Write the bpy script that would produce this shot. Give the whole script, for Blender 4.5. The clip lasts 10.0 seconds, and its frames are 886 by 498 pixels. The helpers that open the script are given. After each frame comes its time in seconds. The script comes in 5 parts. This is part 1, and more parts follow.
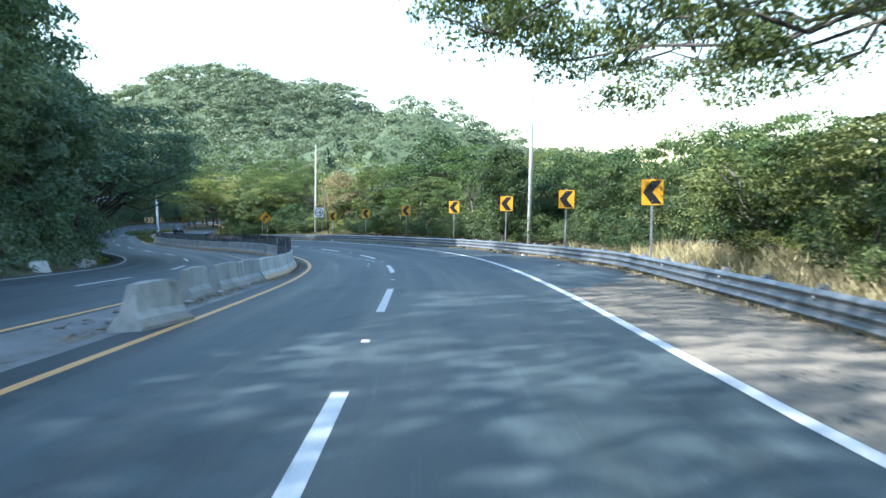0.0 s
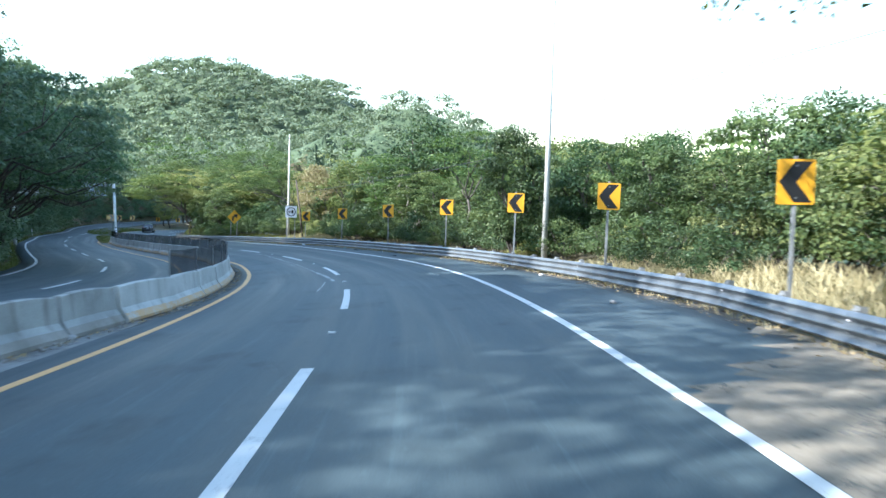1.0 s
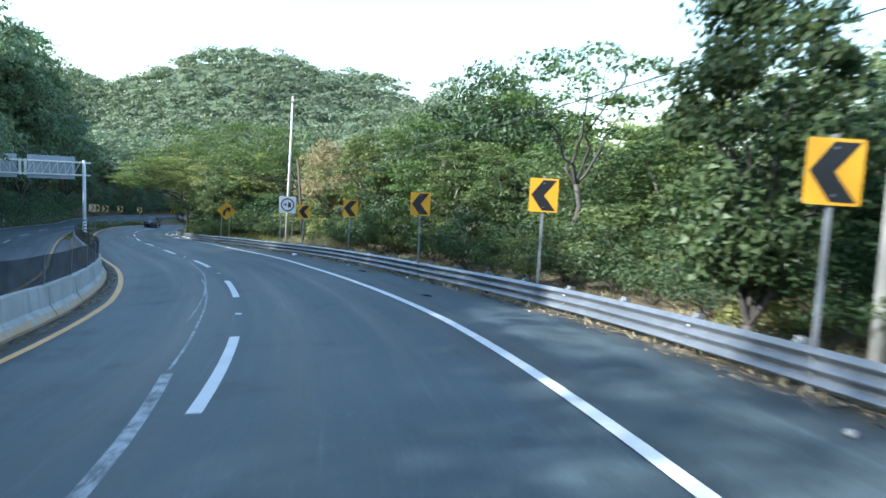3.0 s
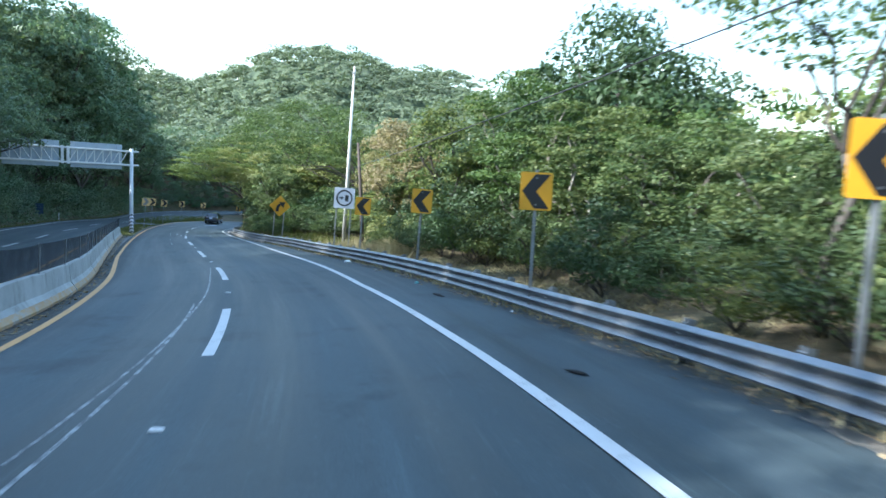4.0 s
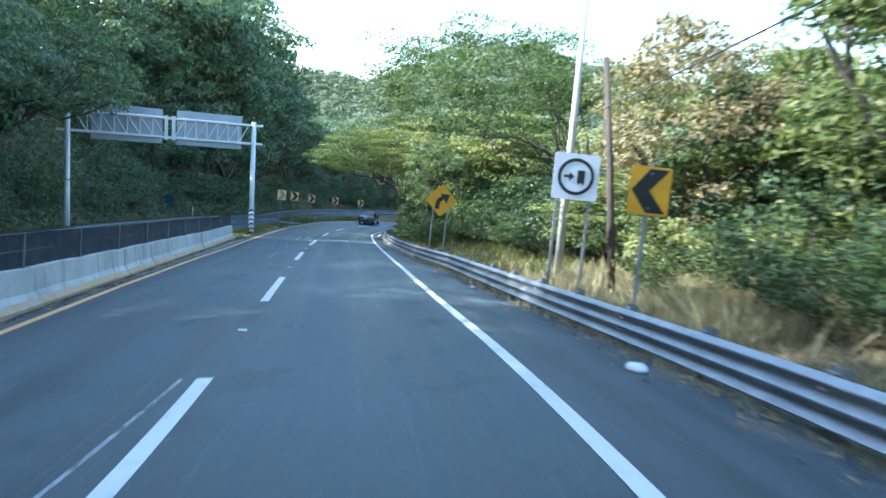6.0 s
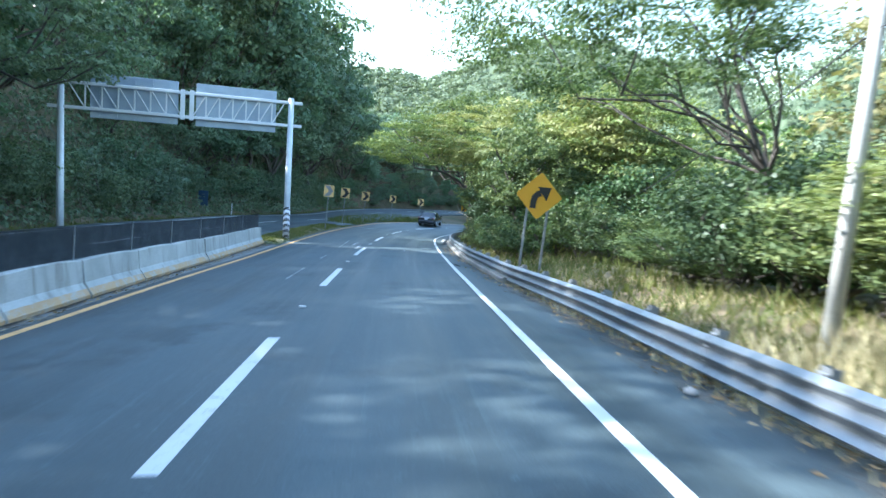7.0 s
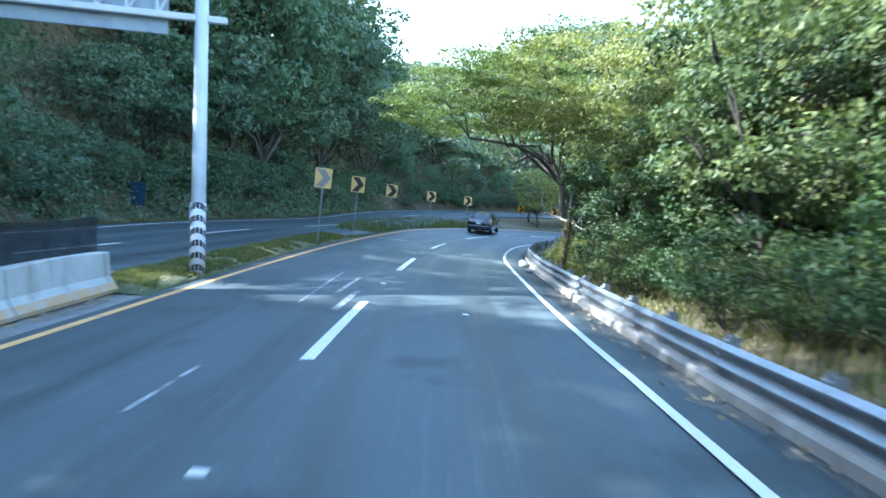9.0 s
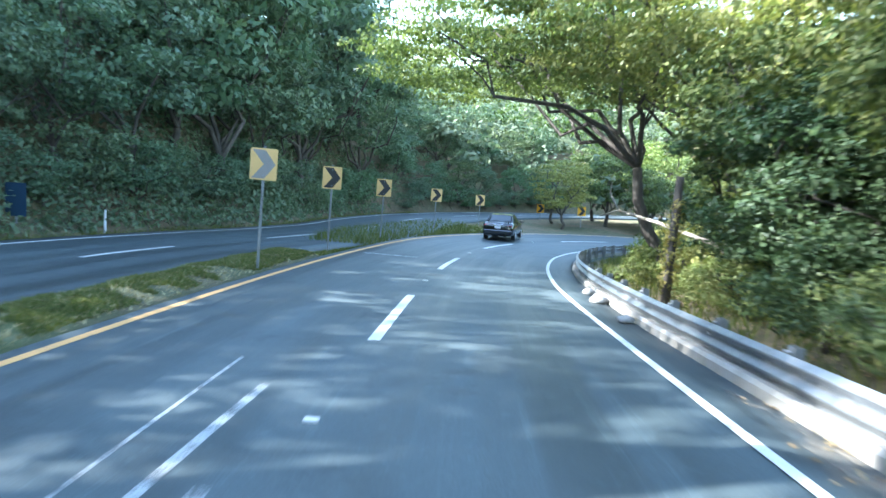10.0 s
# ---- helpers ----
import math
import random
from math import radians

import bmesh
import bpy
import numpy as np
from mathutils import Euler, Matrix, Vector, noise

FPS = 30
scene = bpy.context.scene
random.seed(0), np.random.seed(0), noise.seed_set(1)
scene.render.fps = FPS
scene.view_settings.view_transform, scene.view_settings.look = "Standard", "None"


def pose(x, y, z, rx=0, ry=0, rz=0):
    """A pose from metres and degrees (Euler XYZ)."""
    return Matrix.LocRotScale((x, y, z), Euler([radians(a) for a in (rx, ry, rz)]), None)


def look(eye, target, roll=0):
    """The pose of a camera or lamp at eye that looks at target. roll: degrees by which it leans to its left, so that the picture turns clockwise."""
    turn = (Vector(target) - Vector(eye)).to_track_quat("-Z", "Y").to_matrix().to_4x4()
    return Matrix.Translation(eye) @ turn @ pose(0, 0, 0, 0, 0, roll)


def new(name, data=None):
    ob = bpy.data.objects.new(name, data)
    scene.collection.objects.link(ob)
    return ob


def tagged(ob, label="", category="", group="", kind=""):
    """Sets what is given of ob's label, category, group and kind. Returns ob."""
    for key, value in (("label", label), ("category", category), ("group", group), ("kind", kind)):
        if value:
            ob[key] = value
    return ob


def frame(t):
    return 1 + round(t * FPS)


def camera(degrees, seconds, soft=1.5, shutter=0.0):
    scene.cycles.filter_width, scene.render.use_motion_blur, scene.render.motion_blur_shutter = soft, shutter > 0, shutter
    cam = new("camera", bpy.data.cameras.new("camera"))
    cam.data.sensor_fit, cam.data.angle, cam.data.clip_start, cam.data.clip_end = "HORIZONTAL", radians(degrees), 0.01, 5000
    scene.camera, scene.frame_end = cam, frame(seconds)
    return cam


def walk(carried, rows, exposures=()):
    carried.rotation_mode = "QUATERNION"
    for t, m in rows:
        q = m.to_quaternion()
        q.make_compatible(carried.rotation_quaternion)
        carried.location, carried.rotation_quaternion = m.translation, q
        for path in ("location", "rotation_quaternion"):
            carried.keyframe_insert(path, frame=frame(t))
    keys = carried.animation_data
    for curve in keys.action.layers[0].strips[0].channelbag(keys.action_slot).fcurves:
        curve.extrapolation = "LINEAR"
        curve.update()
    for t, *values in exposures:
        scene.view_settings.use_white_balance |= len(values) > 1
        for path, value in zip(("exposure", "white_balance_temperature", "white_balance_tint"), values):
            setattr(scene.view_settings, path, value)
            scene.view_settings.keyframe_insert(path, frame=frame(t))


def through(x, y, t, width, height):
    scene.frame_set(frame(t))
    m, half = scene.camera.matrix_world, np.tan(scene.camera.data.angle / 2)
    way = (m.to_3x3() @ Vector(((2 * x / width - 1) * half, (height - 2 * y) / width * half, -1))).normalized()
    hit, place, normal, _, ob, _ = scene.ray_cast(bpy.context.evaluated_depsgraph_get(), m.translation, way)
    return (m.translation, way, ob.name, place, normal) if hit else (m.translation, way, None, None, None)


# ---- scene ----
cam = camera(67.5, 10.0, soft=1.5, shutter=0.35)
METRES, EYE, TILT, LEAN, TURN = 94.0, 2.4, 0.0, 0.0, 0.0
ROWS = [
    (0.0, 0.0, 0.0, 0.0, 0.06, -4.06, -0.87),
    (0.5, 0.0015, 0.0488, -0.0003, -0.47, -3.96, -1.08),
    (1.0, 0.0025, 0.0963, -0.0017, -0.44, -3.91, -1.68),
    (1.5, 0.0035, 0.1443, -0.0034, -0.23, -3.72, -2.47),
    (2.0, 0.0021, 0.1925, -0.0044, -0.18, -3.84, -2.83),
    (2.5, -0.0015, 0.2475, -0.0058, 1.31, -3.77, -3.12),
    (4.0, -0.0258, 0.3896, -0.0112, 9.67, -4.17, -4.13),
    (4.5, -0.0401, 0.4362, -0.0131, 13.44, -4.42, -4.37),
    (5.0, -0.0578, 0.4836, -0.0149, 17.25, -4.72, -4.4),
    (5.5, -0.0777, 0.5275, -0.0174, 20.62, -4.86, -4.75),
    (6.0, -0.1012, 0.5731, -0.0199, 23.98, -4.96, -5.17),
    (7.5, -0.1795, 0.697, -0.0268, 30.73, -5.47, -5.63),
    (8.0, -0.207, 0.7386, -0.0298, 31.8, -5.45, -5.75),
    (8.5, -0.2355, 0.7824, -0.032, 32.25, -5.52, -5.57),
    (9.0, -0.2646, 0.827, -0.0342, 32.33, -5.45, -4.95),
    (9.5, -0.2942, 0.8721, -0.0363, 32.56, -5.32, -4.09),
    (10.0, -0.3233, 0.9158, -0.0387, 32.66, -5.27, -3.45),
]
EXPOSURE, KELVIN, TINT = 2.12, 5550.0, 9.0
walk(cam, [(t, pose(0, 0, EYE, TILT, LEAN, TURN) @ pose(METRES * x, METRES * y, METRES * z, 90 + pitch, roll, yaw)) for t, x, y, z, yaw, pitch, roll in ROWS],
     exposures=[(t, EXPOSURE + e, KELVIN + k, TINT) for t, e, k in ((0.0, -0.06, -200), (0.6, 0.04, -200), (1.0, 0.06, -200), (1.7, -0.22, -150), (2.5, -0.22, -200), (4.5, 0.06, -250), (6.0, 0.30, -350), (7.5, 0.65, -280), (8.1, 0.70, -280), (8.5, 0.75, -450), (9.0, 0.80, -450), (10.0, 1.18, -150))])

# ---- world and sun ----
SUN_AZ, SUN_EL = radians(242.0), radians(36.0)
sun_dir = Vector((math.sin(SUN_AZ) * math.cos(SUN_EL), math.cos(SUN_AZ) * math.cos(SUN_EL), math.sin(SUN_EL)))
world = bpy.data.worlds.new("sky")
scene.world = world
world.use_nodes = True
wn = world.node_tree
sky = wn.nodes.new("ShaderNodeTexSky")
sky.sky_type, sky.sun_disc, sky.sun_elevation, sky.sun_rotation = "NISHITA", False, SUN_EL, SUN_AZ
sky.air_density, sky.dust_density, sky.ozone_density = 1.9, 0.9, 1.0
wn.links.new(sky.outputs[0], wn.nodes["Background"].inputs[0])
wn.nodes["Background"].inputs[1].default_value = 0.103
sun = new("sun", bpy.data.lights.new("sun", "SUN"))
sun.data.energy, sun.data.angle, sun.data.color = 4.2, radians(0.55), (1.0, 0.93, 0.80)
sun.matrix_world = look(sun_dir * 200, (0, 0, 0))


# ---- materials ----
class Nodes:
    """Small wrapper to write node trees in few lines."""

    def __init__(self, name, rough=0.7, metal=0.0):
        self.mat = bpy.data.materials.new(name)
        self.mat.use_nodes = True
        self.t = self.mat.node_tree
        self.b = self.t.nodes["Principled BSDF"]
        self.b.inputs["Roughness"].default_value = rough
        self.b.inputs["Metallic"].default_value = metal
        self.co = self.t.nodes.new("ShaderNodeTexCoord").outputs["Object"]

    def put(self, value, socket):
        if hasattr(value, "is_output"):
            self.t.links.new(value, socket)
        else:
            socket.default_value = value

    def world_pos(self):
        return self.t.nodes.new("ShaderNodeNewGeometry").outputs["Position"]

    def noise(self, scale, detail=4.0, rough=0.55, vector=None, stretch=None):
        n = self.t.nodes.new("ShaderNodeTexNoise")
        v = vector if vector is not None else self.co
        if stretch:
            m = self.t.nodes.new("ShaderNodeMapping")
            m.inputs["Scale"].default_value = stretch
            self.t.links.new(v, m.inputs[0])
            v = m.outputs[0]
        self.t.links.new(v, n.inputs["Vector"])
        n.inputs["Scale"].default_value, n.inputs["Detail"].default_value, n.inputs["Roughness"].default_value = scale, detail, rough
        return n.outputs["Fac"]

    def ramp(self, fac, stops):
        r = self.t.nodes.new("ShaderNodeValToRGB")
        e = r.color_ramp.elements
        while len(e) < len(stops):
            e.new(0.5)
        for k, (p, c) in zip(e, stops):
            k.position = p
            k.color = (*c, 1) if len(c) == 3 else (c[0], c[0], c[0], 1)
        self.t.links.new(fac, r.inputs[0])
        return r.outputs[0]

    def mix(self, fac, a, b, mode="MIX"):
        m = self.t.nodes.new("ShaderNodeMix")
        m.data_type, m.blend_type = "RGBA", mode
        self.put(fac, m.inputs[0])
        for v, s in ((a, m.inputs[6]), (b, m.inputs[7])):
            self.put((*v, 1) if isinstance(v, tuple) and len(v) == 3 else v, s)
        return m.outputs[2]

    def island(self):
        return self.t.nodes.new("ShaderNodeNewGeometry").outputs["Random Per Island"]

    def object_random(self):
        return self.t.nodes.new("ShaderNodeObjectInfo").outputs["Random"]

    def colour(self, c):
        self.put((*c, 1) if isinstance(c, tuple) and len(c) == 3 else c, self.b.inputs["Base Color"])
        return self

    def bump(self, height, strength=0.3, distance=0.02):
        n = self.t.nodes.new("ShaderNodeBump")
        n.inputs["Strength"].default_value, n.inputs["Distance"].default_value = strength, distance
        self.t.links.new(height, n.inputs["Height"])
        self.t.links.new(n.outputs[0], self.b.inputs["Normal"])
        return self

    def rough(self, v):
        self.put(v, self.b.inputs["Roughness"])
        return self


def mat_asphalt(name, dark, light, seed):
    """Worn asphalt: wheel tracks and patches follow the road by its own coordinates (across, along)."""
    n = Nodes(name, 0.78)
    uv = n.t.nodes.new("ShaderNodeTexCoord").outputs["UV"]
    big = n.noise(0.13 + seed * 0.02, 5, 0.6)
    tracks = n.noise(1.0, 4, 0.6, uv, stretch=(1.1, 0.035, 1.0))
    streak = n.noise(1.0, 5, 0.7, uv, stretch=(7.0, 0.22, 1.0))
    fine = n.noise(60, 2, 0.7)
    speck = n.noise(9, 5, 0.75)
    base = n.ramp(big, [(0.3, dark), (0.7, light)])
    base = n.mix(n.ramp(tracks, [(0.38, (0.75,)), (0.50, (0.0,))]), base, tuple(c * 0.62 for c in dark))
    base = n.mix(n.ramp(tracks, [(0.52, (0.0,)), (0.68, (0.6,))]), base, tuple(c * 1.35 for c in light))
    base = n.mix(n.ramp(streak, [(0.56, (0.0,)), (0.74, (0.45,))]), base, tuple(c * 1.6 for c in light))
    patch = n.ramp(n.noise(0.55 + seed, 5, 0.65), [(0.55, (0.0,)), (0.64, (0.62,))])
    base = n.mix(patch, base, tuple(c * 0.66 for c in dark))
    base = n.mix(n.ramp(speck, [(0.59, (0.0,)), (0.72, (0.6,))]), base, tuple(c * 1.9 for c in light))
    base = n.mix(0.55, base, n.ramp(fine, [(0.3, (0.22, 0.22, 0.22)), (0.7, (0.82, 0.82, 0.82))]), "OVERLAY")
    n.colour(base).rough(n.ramp(tracks, [(0.35, (0.48,)), (0.65, (0.72,))]))
    return n.bump(fine, 0.35, 0.006).mat


def mat_dust(name, cover, most):
    """Sandy dust, broken up so that the asphalt shows between."""
    n = Nodes(name, 0.95)
    n.colour(n.ramp(n.noise(5, 5, 0.7), [(0.3, (0.19, 0.16, 0.12)), (0.7, (0.30, 0.255, 0.195))]))
    tr = n.t.nodes.new("ShaderNodeBsdfTransparent")
    mx = n.t.nodes.new("ShaderNodeMixShader")
    n.t.links.new(n.ramp(n.mix(0.5, n.noise(0.8, 5, 0.7), n.noise(6, 5, 0.75)), [(cover, (0.0,)), (cover + 0.16, (most,))]), mx.inputs[0])
    n.t.links.new(tr.outputs[0], mx.inputs[1])
    n.t.links.new(n.b.outputs[0], mx.inputs[2])
    n.t.links.new(mx.outputs[0], n.t.nodes["Material Output"].inputs[0])
    return n.mat


def mat_paint(name, colour, worn, amount=0.56):
    n = Nodes(name, 0.6)
    wear = n.noise(3.2, 6, 0.7)
    fine = n.noise(38, 3, 0.7)
    f = n.mix(0.45, wear, fine)
    mask = n.ramp(f, [(amount, (0.0,)), (amount + 0.09, (1.0,))])
    tint = n.mix(n.ramp(n.noise(0.7, 3), [(0.35, (0.0,)), (0.7, (0.4,))]), colour, tuple(c * 0.72 for c in colour))
    return n.colour(n.mix(mask, tint, worn)).bump(fine, 0.2, 0.004).mat


def mat_concrete(name, light, dark, stain):
    n = Nodes(name, 0.85)
    p = n.world_pos()
    a = n.noise(0.9, 5, 0.6, p)
    run = n.noise(2.2, 4, 0.6, p, stretch=(1.6, 1.6, 0.25))
    fine = n.noise(40, 3, 0.7, p)
    c = n.mix(n.ramp(a, [(0.3, (0.0,)), (0.72, (1.0,))]), light, dark)
    c = n.mix(n.ramp(run, [(0.52, (0.0,)), (0.72, (0.55,))]), c, stain)
    c = n.mix(0.35, c, n.ramp(fine, [(0.3, (0.3, 0.3, 0.3)), (0.7, (0.72, 0.72, 0.72))]), "OVERLAY")
    return n.colour(c).bump(n.mix(0.5, a, fine), 0.4, 0.012).mat


def mat_metal(name, light, dark, rough=0.45, metal=0.6, rust=0.0):
    n = Nodes(name, rough, metal)
    p = n.world_pos()
    a = n.noise(1.3, 5, 0.65, p)
    c = n.mix(n.ramp(a, [(0.3, (0.0,)), (0.7, (1.0,))]), light, dark)
    if rust:
        c = n.mix(n.ramp(n.noise(4.5, 6, 0.7, p), [(0.6, (0.0,)), (0.72, (rust,))]), c, (0.16, 0.075, 0.03))
    n.rough(n.ramp(n.noise(9, 4, 0.6, p), [(0.3, (max(rough - 0.12, 0.1),)), (0.7, (rough + 0.15,))]))
    return n.colour(c).bump(n.noise(25, 3, 0.6, p), 0.1, 0.004).mat


def mat_plain(name, colour, rough=0.5, metal=0.0, vary=0.25, scale=3.0):
    n = Nodes(name, rough, metal)
    p = n.world_pos()
    c = n.mix(n.ramp(n.noise(scale, 5, 0.65, p), [(0.35, (0.0,)), (0.75, (1.0,))]), colour, tuple(v * (1 - vary) for v in colour))
    return n.colour(c).bump(n.noise(scale * 12, 3, 0.6, p), 0.08, 0.003).mat


def mat_leaf(name, dark, mid, light, through=0.35, rough=0.5):
    n = Nodes(name, rough)
    base = n.ramp(n.island(), [(0.0, dark), (0.5, mid), (1.0, light)])
    patch = n.noise(0.45, 3, 0.6, n.world_pos())
    base = n.mix(n.ramp(patch, [(0.35, (0.0,)), (0.7, (0.5,))]), base, tuple((a + b) * 0.5 for a, b in zip(light, mid)))
    tint = n.ramp(n.object_random(), [(0.0, (0.80, 0.95, 0.72)), (0.5, (1.0, 1.0, 1.0)), (1.0, (1.18, 1.08, 0.85))])
    base = n.mix(1.0, base, tint, "MULTIPLY")
    n.colour(base)
    n.b.inputs["Specular IOR Level"].default_value = 0.18
    tr = n.t.nodes.new("ShaderNodeBsdfTranslucent")
    n.t.links.new(n.mix(1.0, base, (1.2, 1.3, 0.7), "MULTIPLY"), tr.inputs[0])
    mx = n.t.nodes.new("ShaderNodeMixShader")
    mx.inputs[0].default_value = through
    n.t.links.new(n.b.outputs[0], mx.inputs[1])
    n.t.links.new(tr.outputs[0], mx.inputs[2])
    n.t.links.new(mx.outputs[0], n.t.nodes["Material Output"].inputs[0])
    return n.mat


def mat_bark(name, light, dark):
    n = Nodes(name, 0.9)
    p = n.world_pos()
    a = n.noise(7, 5, 0.65, p, stretch=(1, 1, 0.25))
    return n.colour(n.mix(n.ramp(a, [(0.35, (0.0,)), (0.65, (1.0,))]), light, dark)).bump(a, 0.6, 0.03).mat


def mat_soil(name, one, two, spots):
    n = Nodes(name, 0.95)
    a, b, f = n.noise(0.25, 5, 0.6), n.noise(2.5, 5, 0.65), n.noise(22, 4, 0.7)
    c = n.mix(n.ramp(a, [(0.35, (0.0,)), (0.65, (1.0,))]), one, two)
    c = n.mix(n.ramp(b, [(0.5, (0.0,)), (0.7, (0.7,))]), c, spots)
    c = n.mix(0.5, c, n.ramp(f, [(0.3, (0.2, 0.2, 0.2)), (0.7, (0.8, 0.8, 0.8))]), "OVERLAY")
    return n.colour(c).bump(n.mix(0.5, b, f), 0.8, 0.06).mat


M_ASPHALT = mat_asphalt("asphalt", (0.031, 0.044, 0.048), (0.054, 0.073, 0.079), 0.0)
M_ASPHALT_OPP = mat_asphalt("asphalt_opposite", (0.030, 0.042, 0.047), (0.050, 0.067, 0.073), 0.3)
M_DUST = mat_dust("sandy_dust", 0.46, 0.6)
M_SAND = mat_dust("shoulder_sand", 0.30, 0.8)
M_STRIP = mat_concrete("median_pavement", (0.22, 0.22, 0.21), (0.13, 0.13, 0.125), (0.10, 0.085, 0.06))
M_WHITE = mat_paint("white_road_paint", (0.60, 0.60, 0.58), (0.15, 0.15, 0.15), 0.56)
M_WHITE_OLD = mat_paint("worn_white_road_paint", (0.36, 0.38, 0.38), (0.065, 0.072, 0.075), 0.46)
M_YELLOW_LINE = mat_paint("yellow_road_paint", (0.66, 0.365, 0.125), (0.17, 0.15, 0.12), 0.55)
M_CONCRETE = mat_concrete("barrier_concrete", (0.54, 0.54, 0.51), (0.36, 0.36, 0.335), (0.16, 0.135, 0.10))
M_CONCRETE_OLD = mat_concrete("grimy_concrete", (0.39, 0.39, 0.365), (0.20, 0.20, 0.19), (0.085, 0.072, 0.055))
M_TOE = mat_paint("faded_yellow_band", (0.50, 0.31, 0.14), (0.40, 0.375, 0.33), 0.48)
# near-black colour for the shadow gap under the barrier
M_GAP_SHADOW = mat_soil("foot_gap_shadow", (0.045, 0.04, 0.032), (0.028, 0.027, 0.024), (0.10, 0.08, 0.055))
M_KERB = mat_concrete("kerb_concrete", (0.30, 0.28, 0.25), (0.19, 0.175, 0.15), (0.14, 0.11, 0.07))
M_POLE = mat_concrete("pole_concrete", (0.58, 0.57, 0.53), (0.44, 0.43, 0.40), (0.28, 0.25, 0.2))
M_GALV = mat_metal("galvanised_steel", (0.305, 0.32, 0.335), (0.205, 0.22, 0.235), 0.42, 0.75, 0.35)
M_GALV_DULL = mat_metal("weathered_steel_post", (0.30, 0.31, 0.31), (0.19, 0.19, 0.19), 0.6, 0.4, 0.5)
M_GANTRY = mat_metal("gantry_grey_steel", (0.62, 0.64, 0.66), (0.50, 0.52, 0.54), 0.5, 0.2, 0.15)
M_PANEL = mat_metal("sign_back_aluminium", (0.31, 0.37, 0.44), (0.24, 0.29, 0.36), 0.45, 0.3)
M_SIGN_Y = mat_plain("sign_yellow_sheeting", (0.74, 0.37, 0.02), 0.35, 0, 0.12)
M_SIGN_PALE = mat_plain("sign_yellow_bleached", (0.72, 0.46, 0.17), 0.45, 0, 0.18)
M_SIGN_W = mat_plain("sign_white_sheeting", (0.76, 0.75, 0.80), 0.35, 0, 0.1)
M_BLACK = mat_plain("sign_black_vinyl", (0.018, 0.018, 0.020), 0.4, 0, 0.2)
M_GREY_VINYL = mat_plain("sign_faded_vinyl", (0.27, 0.25, 0.23), 0.5, 0, 0.2)
M_BLUE = mat_plain("sign_dark_blue", (0.018, 0.045, 0.09), 0.5, 0, 0.2)
M_WOOD = mat_bark("pole_wood", (0.085, 0.065, 0.05), (0.04, 0.03, 0.022))
M_BARK = mat_bark("tree_bark", (0.10, 0.085, 0.07), (0.04, 0.034, 0.028))
M_BARK_PALE = mat_bark("tree_bark_pale", (0.31, 0.28, 0.23), (0.16, 0.14, 0.11))
M_SOIL = mat_soil("soil_and_litter", (0.12, 0.085, 0.05), (0.055, 0.065, 0.025), (0.20, 0.145, 0.08))
M_VERGE = mat_soil("verge_earth", (0.10, 0.085, 0.05), (0.065, 0.085, 0.03), (0.15, 0.12, 0.075))
M_UNDER = mat_soil("woodland_undergrowth", (0.06, 0.085, 0.04), (0.045, 0.07, 0.035), (0.085, 0.10, 0.055))
M_LEAF = mat_leaf("leaf_green", (0.030, 0.054, 0.022), (0.074, 0.108, 0.040), (0.168, 0.190, 0.074), 0.28)
# dark leaves; shade on the wood is also put into this colour
M_LEAF_DEEP_SHADE = mat_leaf("leaf_dark_shaded", (0.026, 0.048, 0.022), (0.048, 0.078, 0.036), (0.088, 0.118, 0.056), 0.22, 0.45)
M_LEAF_BRIGHT = mat_leaf("leaf_light_green", (0.098, 0.126, 0.044), (0.180, 0.202, 0.076), (0.305, 0.300, 0.134), 0.32)
# bank leaves lightened and blued: a veil of glare put into their colour
M_LEAF_BANK_VEIL = mat_leaf("leaf_bank_veiled", (0.066, 0.106, 0.074), (0.110, 0.162, 0.110), (0.170, 0.218, 0.148), 0.30, 0.40)
M_LEAF_YELLOW = mat_leaf("leaf_yellowing", (0.11, 0.115, 0.035), (0.20, 0.19, 0.07), (0.33, 0.29, 0.13), 0.30)
# aerial haze is put into this colour, paler and bluer than near leaves
M_LEAF_FAR_HAZE = mat_leaf("leaf_far_hazed", (0.102, 0.136, 0.092), (0.138, 0.172, 0.114), (0.178, 0.208, 0.140), 0.22, 0.95)
M_DRY = mat_leaf("dry_grass", (0.24, 0.18, 0.10), (0.38, 0.30, 0.18), (0.52, 0.43, 0.28), 0.1, 0.8)
M_GRASS = mat_leaf("verge_grass", (0.05, 0.072, 0.022), (0.088, 0.118, 0.036), (0.19, 0.18, 0.075), 0.35, 0.7)
M_STRAND = mat_leaf("dry_creepers", (0.05, 0.05, 0.04), (0.11, 0.10, 0.08), (0.19, 0.175, 0.14), 0.15, 0.85)
M_LEAF_TAN = mat_leaf("leaf_withered", (0.10, 0.09, 0.045), (0.21, 0.17, 0.09), (0.36, 0.29, 0.17), 0.3)
M_LITTER = mat_leaf("fallen_leaves", (0.16, 0.10, 0.05), (0.28, 0.19, 0.10), (0.42, 0.32, 0.19), 0.1, 0.8)
M_CAR = mat_plain("car_black_paint", (0.012, 0.012, 0.016), 0.12, 0.0, 0.1)
M_CAR.node_tree.nodes["Principled BSDF"].inputs["Coat Weight"].default_value = 1.0
M_GLASS = mat_plain("car_dark_glass", (0.012, 0.016, 0.02), 0.04, 0.0, 0.1)
M_RUBBER = mat_plain("tyre_rubber", (0.02, 0.02, 0.02), 0.85, 0, 0.3)
